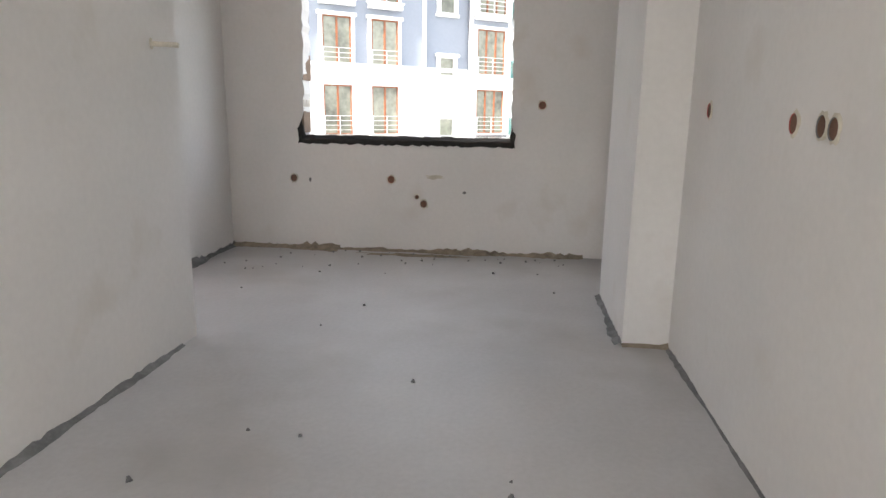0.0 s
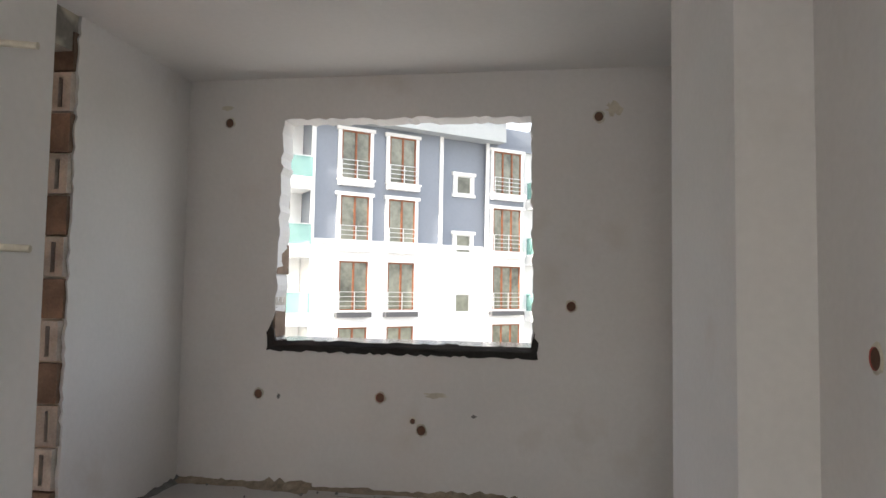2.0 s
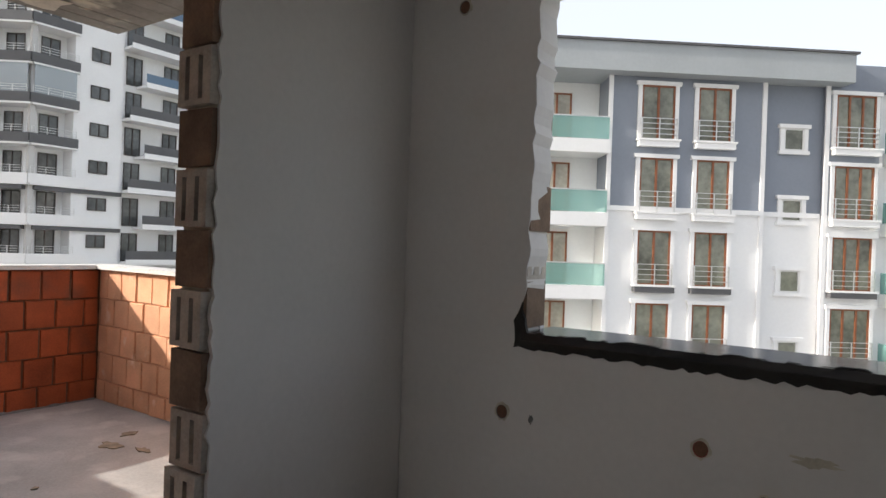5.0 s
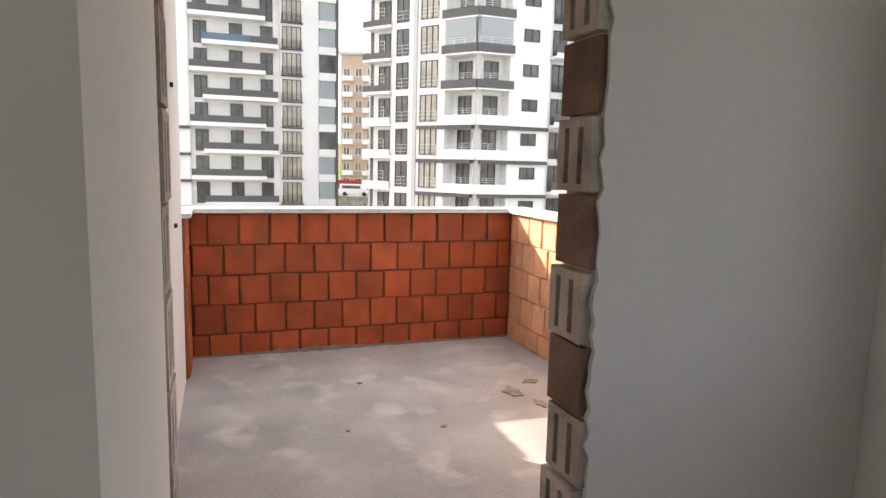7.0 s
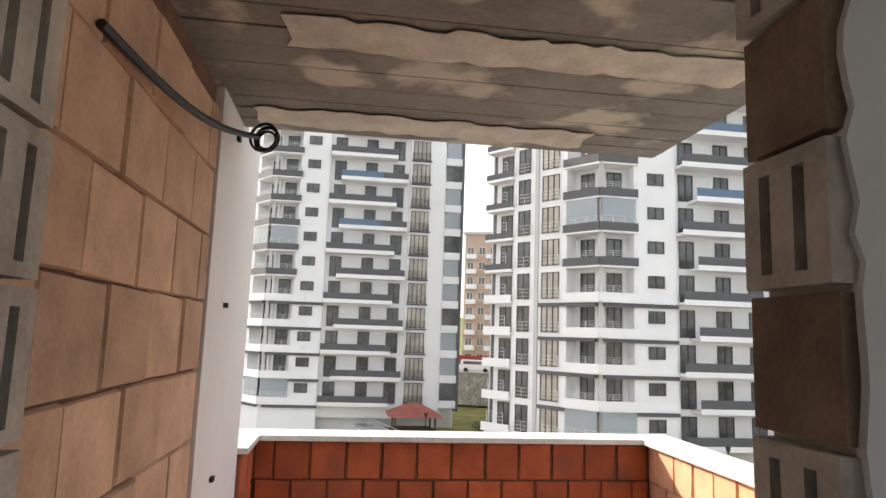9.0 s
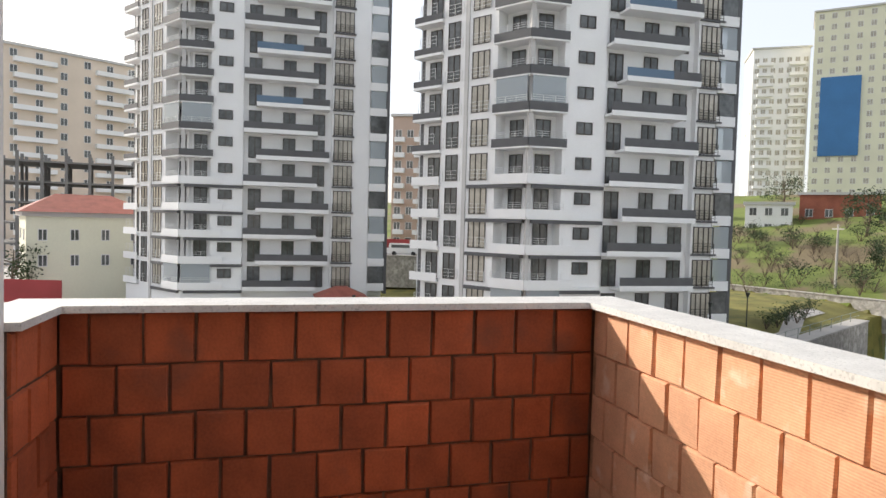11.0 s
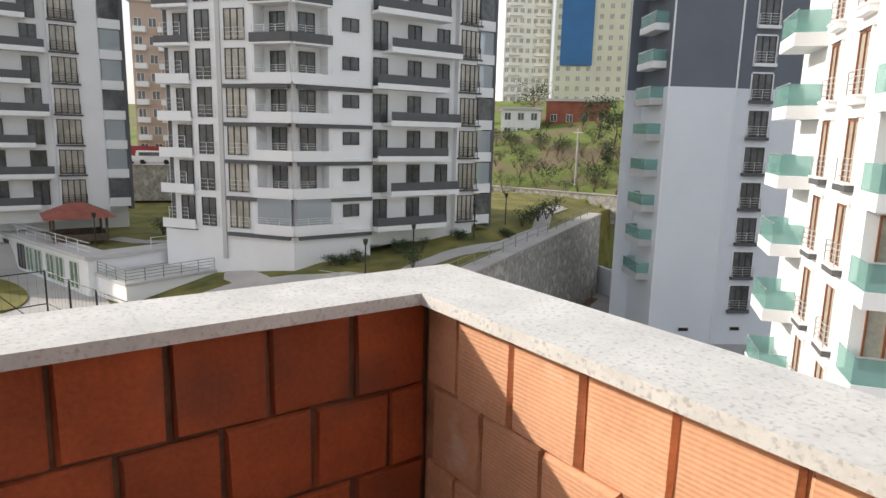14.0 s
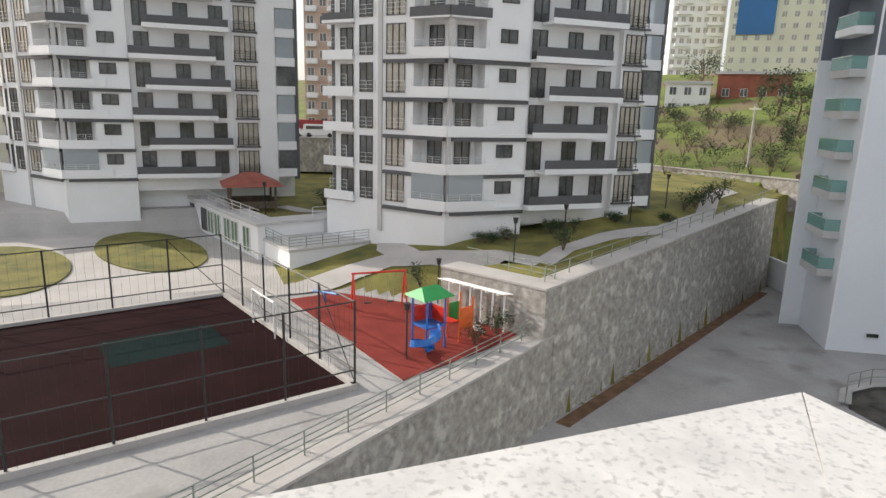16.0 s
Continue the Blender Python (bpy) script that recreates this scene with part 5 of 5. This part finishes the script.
def tree(x, y, h, w, seed, label):
    q = random.Random(seed)
    z = ground_z(x, y)
    t = thing("tree", (x, y, z), label, "tree", "trees")
    tr = Mesh().tube((x, y, z - 0.3), (x + 0.1 * w, y, z + h * 0.45), 0.035 * h, BARK, 8, 0.02 * h).tube((x + 0.1 * w, y, z + h * 0.45), (x, y, z + h * 0.9), 0.02 * h, BARK, 7, 0.006 * h)
    tips = []
    for i in range(14):
        a, zz = q.uniform(0, 6.28), z + h * q.uniform(0.3, 0.75)
        e = Vector((x + math.cos(a) * w * 0.45 * q.uniform(0.5, 1), y + math.sin(a) * w * 0.45 * q.uniform(0.5, 1), zz + h * q.uniform(0.08, 0.25)))
        tr.tube((x, y, zz), e, 0.01 * h, BARK, 5, 0.003 * h)
        tips.append(e)
    link("trunk", tr, t)
    lf = Mesh()
    for e in tips:
        for _ in range(70):
            c = e + Vector((q.gauss(0, 0.13 * w), q.gauss(0, 0.13 * w), q.gauss(0, 0.06 * h)))
            d, n2 = Vector((q.uniform(-1, 1), q.uniform(-1, 1), q.uniform(-0.6, 1))).normalized(), Vector((q.uniform(-1, 1), q.uniform(-1, 1), q.uniform(-1, 1))).normalized()
            s = q.uniform(0.1, 0.26)
            n2 = d.cross(n2).normalized() * s * 0.5
            lf.add([c - d * s, c + n2, c + d * s, c - n2], [(0, 1, 2, 3)], LEAF)
    link("crown", lf, t)


tree(*seen_at(47.5, 145), 9, 7, 1, "broad evergreen tree on the hill crest")
tree(*seen_at(41.8, 120), 7, 6, 2, "dark evergreen tree beside the brick house")
tree(*seen_at(40.5, 112), 6, 5, 3, "dark evergreen tree on the hillside")
tree(*seen_at(109.5, 84), 7, 5, 4, "dark tree beside the cream house")
pole = thing("power_pole", (*seen_at(43.6, 88), 0), "pale concrete power pole on the hillside", "power pole")
px, py = seen_at(43.6, 88)
link("pole", Mesh().tube((px, py, ground_z(px, py) - 0.3), (px, py, ground_z(px, py) + 7.5), 0.16, PAVING, 8, 0.1), pole)
link("crossarm", Mesh().box(px - 0.8, px + 0.8, py - 0.06, py + 0.06, ground_z(px, py) + 6.9, ground_z(px, py) + 7.05, PAVING), pole)
wall_run("hill_wall", (-76.9, 58.8), (-51.0, 67.3), 0.5, -9, -5.6, -5.6, STONE, "long grey wall at the foot of the hill")


def far_building(name, bearing, dist, w, d, z0, z1, mat, label, category, storey=3.0, cols=5, win=(1.3, 1.5), balcony=False, turn=0.0, pane=None, stripe=None):
    """A distant building with its windows, floor bands and balconies."""
    x, y = seen_at(bearing, dist)
    a = radians(bearing - 0 + turn)
    u = Vector((math.cos(a), math.sin(a)))
    f = Face((x - u.x * w / 2, y - u.y * w / 2), u)
    t = thing(name, (x, y, z0), label, category)
    link("wall", f.mesh().box(0, w, -d, 0, z0 - 6, z1, mat), t)
    link("roof", f.mesh().box(-0.4, w + 0.4, -d - 0.4, 0.4, z1, z1 + 0.5, PALE), t)
    sides = Face((f.m @ Vector((0, -d, 0))).to_2d(), (f.m.to_3x3() @ Vector((0, 1, 0))).to_2d())
    wm = window_mesh(win[0], win[1], RAIL_WHITE, pane or GLASS, 1, cross=False)
    for k in range(int((z1 - z0) / storey)):
        z = z0 + storey * k
        for c in range(cols):
            link("window", wm, t, m=f.at(w * (c + 0.5) / cols - win[0] / 2, 0, z + 0.9))
        for c in range(max(1, cols // 2)):
            link("window", wm, t, m=sides.at(d * (c + 0.5) / max(1, cols // 2) - win[0] / 2, 0, z + 0.9))
        if balcony:
            link("balcony", f.mesh().box(w * 0.08, w * 0.36, 0, 1.2, z, z + 0.9, WHITE), t)
            link("balcony", f.mesh().box(w * 0.64, w * 0.92, 0, 1.2, z, z + 0.9, WHITE), t)
    if stripe:
        link("cladding", f.mesh().box(w * stripe[0], w * stripe[1], 0.15, 0.5, stripe[2], stripe[3], stripe[4]), t)
    return t


far_building("beige_block", 105.5, 150, 26, 16, -6, 33, HAZY_BEIGE, "hazy beige apartment block with balconies", "apartment block", cols=6, balcony=True, turn=18)
far_building("salmon_block", 78.6, 125, 7, 14, -4, 22, SALMON, "salmon apartment block between the towers", "apartment block", cols=3, balcony=True, turn=-12)
far_building("beige_block", 76.4, 170, 6, 14, -4, 38, CREAM, "tall beige apartment block far behind", "apartment block", cols=3, balcony=True, turn=-8)
far_building("white_high_rise", 48.0, 212, 15, 16, 8, 55, WHITE, "tall white high-rise on the hill", "high-rise", cols=7, balcony=True, turn=10, pane=CURTAIN)
far_building("blue_clad_high_rise", 42.0, 205, 27, 16, 8, 62, CREAM, "tall cream high-rise with a blue clad stripe", "high-rise", cols=9, balcony=False, turn=4, pane=CURTAIN, stripe=(0.07, 0.42, 22.5, 44, BLUE_NET))
far_building("brick_house", 43.6, 140, 13, 9, 0.5, 8.6, RED_BRICK_FAR, "unfinished red brick house on the hill", "house", cols=4)
far_building("white_house", 48.4, 135, 8, 8, 0.5, 6.5, WHITE, "small white house on the hill", "house", cols=3)
ch = far_building("cream_house", 104.5, 84, 12.5, 10, -5.5, 1.0, CREAM, "cream three-storey house with a red hipped roof", "house", cols=4, win=(0.9, 1.3), turn=8, storey=2.9)
hx, hy = seen_at(104.5, 84)
ha = radians(112.5)
hb = Matrix.Translation((hx, hy, 1.5)) @ pose(0, 0, 0, 0, 0, 112.5) @ Matrix.Translation((0, 5, 0))
link("tiled_roof", Mesh(hb).add([(-7, -6, 0), (7, -6, 0), (7, 6, 0), (-7, 6, 0), (-3, 0, 2.2), (3, 0, 2.2)], [(0, 1, 5, 4), (1, 2, 5), (2, 3, 4, 5), (3, 0, 4), (3, 2, 1, 0)], TILE_RED), ch)
fr = thing("concrete_frame", (*seen_at(103, 118), -6), "unfinished grey concrete building frame", "building frame")
fx, fy = seen_at(103, 118)
fb = Matrix.Translation((fx, fy, -6)) @ pose(0, 0, 0, 0, 0, 103)
for k in range(6):
    link("slab", Mesh(fb).box(-15, 15, -12, 0, 2.9 * k, 2.9 * k + 0.25, DARK_GREY), fr)
for i in range(11):
    for y in (-0.3, -6, -11.7):
        link("column", Mesh(fb).box(-14.9 + 2.96 * i, -14.5 + 2.96 * i, y - 0.2, y + 0.2, 0, 16.0, DARK_GREY), fr)
wall_run("street_wall", (-92.5, 14.0), (-86, 34), 0.6, -8, -3.5, -3.5, STONE, "rubble street wall beyond the towers")
flat("street", [(-112, 10), (-93, 14), (-86.5, 36), (-104, 42)], -6, -3.6, YARD, "raised asphalt street with parked vans", "street")
tagged(link("red_hoarding", Mesh().add([(-104, 15, -3.6), (-98, 37, -3.6), (-98, 37, -1.4), (-104, 15, -1.4), (-104.2, 15, -3.6), (-98.2, 37, -3.6), (-98.2, 37, -1.4), (-104.2, 15, -1.4)], [(0, 1, 2, 3), (7, 6, 5, 4), (3, 2, 6, 7), (1, 5, 6, 2), (4, 0, 3, 7)], RED_WALL)), "dull red hoarding along the street", "hoarding")
tagged(link("red_fence", Mesh().add([(-78, -32, -8), (-74, -17, -8), (-74, -17, -5.6), (-78, -32, -5.6), (-78.2, -32, -8), (-74.2, -17, -8), (-74.2, -17, -5.6), (-78.2, -32, -5.6)], [(0, 1, 2, 3), (7, 6, 5, 4), (3, 2, 6, 7), (1, 5, 6, 2), (4, 0, 3, 7)], RED_WALL)), "dark red fence before the cream house", "fence")


def van(x, y, z, yaw):
    t = thing("van", (x, y, z), "white van parked along the raised street", "van", "parked vans")
    b = Matrix.Translation((x, y, z)) @ pose(0, 0, 0, 0, 0, yaw)
    prof = [(-2.3, 0.35), (2.2, 0.35), (2.3, 0.9), (1.5, 1.1), (0.9, 1.75), (-2.2, 1.8), (-2.35, 1.0)]
    n = len(prof)
    m = Mesh(b).add([(u, -0.85, v) for u, v in prof] + [(u, 0.85, v) for u, v in prof], [tuple(range(n)), tuple(range(2 * n - 1, n - 1, -1))] + [(i, n + i, n + (i + 1) % n, (i + 1) % n) for i in range(n)], CAR_WHITE)
    link("body", m, t)
    link("side_window", Mesh(b).box(-1.9, 0.85, -0.87, 0.87, 1.15, 1.6, GLASS), t)
    for u in (-1.5, 1.4):
        for v in (-0.75, 0.75):
            link("wheel", Mesh(b).tube((u, v - 0.12, 0.33), (u, v + 0.12, 0.33), 0.33, TYRE, 12), t)


for k in range(4):
    van(-95.5 + 1.3 * k, 19 + 4.2 * k, -3.6, 73)
PIT = [(-27.3, 42.7), (-28.6, 44.6), (-28.7, 47.0), (-27.2, 51.0), (-24.0, 54.8)]
flat("gravel_pit", [(-20.5, 42.0)] + [(-20.5, 53.0)] + [(x + 0.3, y) for x, y in PIT[::-1]], -16.4, -16.17, GRAVEL, "sunken dark gravel bed behind the yard railing", "gravel bed")
ribbon("pit_kerb", PIT, 0.7, PAVING, "pale concrete kerb round the gravel bed", "kerb", 0.25)
setting("yard_end_wall", Face((-53.5, 62.6), (9.5, -2.9)).mesh().box(0, 9.9, -0.3, 0, -16.4, -13.2, WHITE2), "plain white wall closing the yard", "wall")
rail_run("yard_railing", PIT, 1.1, 2, GREEN_IRON, "curved grey railing in the concrete yard", 1.0, lambda x, y: -15.95)

# ---- cables and small terrace things ----
cable = thing("cable_coil", (-0.62, 3.86, 2.27), "black cable ending in a coil beside the white column", "cable")
cm = Mesh()
p0 = Vector((-0.62, 3.86, 2.27))
p1 = Vector((-1.84, 3.99, 2.42))
for i in range(10):
    a, b = p0.lerp(p1, i / 10), p0.lerp(p1, (i + 1) / 10)
    a.z -= 0.06 * math.sin(math.pi * i / 10)
    b.z -= 0.06 * math.sin(math.pi * (i + 1) / 10)
    cm.tube(a, b, 0.012, WIRE, 6)
link("cable", cm, cable)
coil = Mesh()
for j in range(4):
    q = random.Random(j)
    rad, off = 0.038 + 0.006 * j, Vector((q.uniform(-.01, .01), q.uniform(0, .03), q.uniform(-.01, .01)))
    for i in range(18):
        a, b = 2 * math.pi * i / 18, 2 * math.pi * (i + 1) / 18
        coil.tube(Vector((-1.89 + 0.02 * j, 4.0, 2.42)) + off + Vector((rad * math.cos(a) * 0.5, rad * math.cos(a), rad * math.sin(a))), Vector((-1.89 + 0.02 * j, 4.0, 2.42)) + off + Vector((rad * math.cos(b) * 0.5, rad * math.cos(b), rad * math.sin(b))), 0.006, WIRE, 5)
link("coil", coil, cable)
for z in (2.48, 1.75, 1.04):
    clip = thing("anchor_bolt", (-2.1, 3.865, z), "small dark anchor stub in the white column", "anchor", "anchor stubs")
    link("stub", Mesh().box(-2.12, -2.08, 3.86, 3.88, z - 0.01, z + 0.01, DARK), clip)
terr = lambda u, v, d: (u, v, -0.0035 + d)
for k, (x, y, a, b) in enumerate(((-2.0, 5.78, 0.12, 0.06), (-2.15, 5.98, 0.05, 0.07), (-1.78, 5.86, 0.07, 0.035), (-1.62, 5.2, 0.02, 0.02), (-2.4, 4.9, 0.02, 0.02), (-1.7, 4.7, 0.02, 0.012))):
    blotch("mud_spill", x, y, a, b, terr, DIRT, "dried brown mud spill on the terrace concrete", 60 + k, "mud", 0.006)
residue([(FX, RY - 0.01), (FX, LY)], 0.03, DARK_GREY, "mortar crumbs along the parapet foot", 11, -0.004)

# ---- pieces of the walls ----
COURSES = [(-0.004, 0.155)] + [(0.155 + 0.2125 * k, 0.155 + 0.2125 * (k + 1)) for k in range(4)]
COURSES[-1] = (COURSES[-1][0], TOP - 0.002)
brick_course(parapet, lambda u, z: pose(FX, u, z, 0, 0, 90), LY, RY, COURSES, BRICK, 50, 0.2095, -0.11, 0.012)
# The sunlit side wall takes the paler brick copy.
brick_course(parapet, lambda u, z: pose(u, RY, z, 0, 0, 0), FX + 0.002, -0.22, COURSES, BRICK_SUNLIT, 60, 0.2034, -0.13, 0.008, 0.003)
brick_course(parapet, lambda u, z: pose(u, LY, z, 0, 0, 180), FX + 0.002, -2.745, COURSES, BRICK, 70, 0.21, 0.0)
SOUTH = bpy.data.objects["terrace_wall_south"]
brick_course(SOUTH, lambda u, z: pose(u, 3.852, z, 0, 0, 180), -1.778, -0.225, [(0.25 * k, 0.25 * (k + 1)) for k in range(10)], BRICK_DUST, 80, 0.33, 0.05, 0.008)
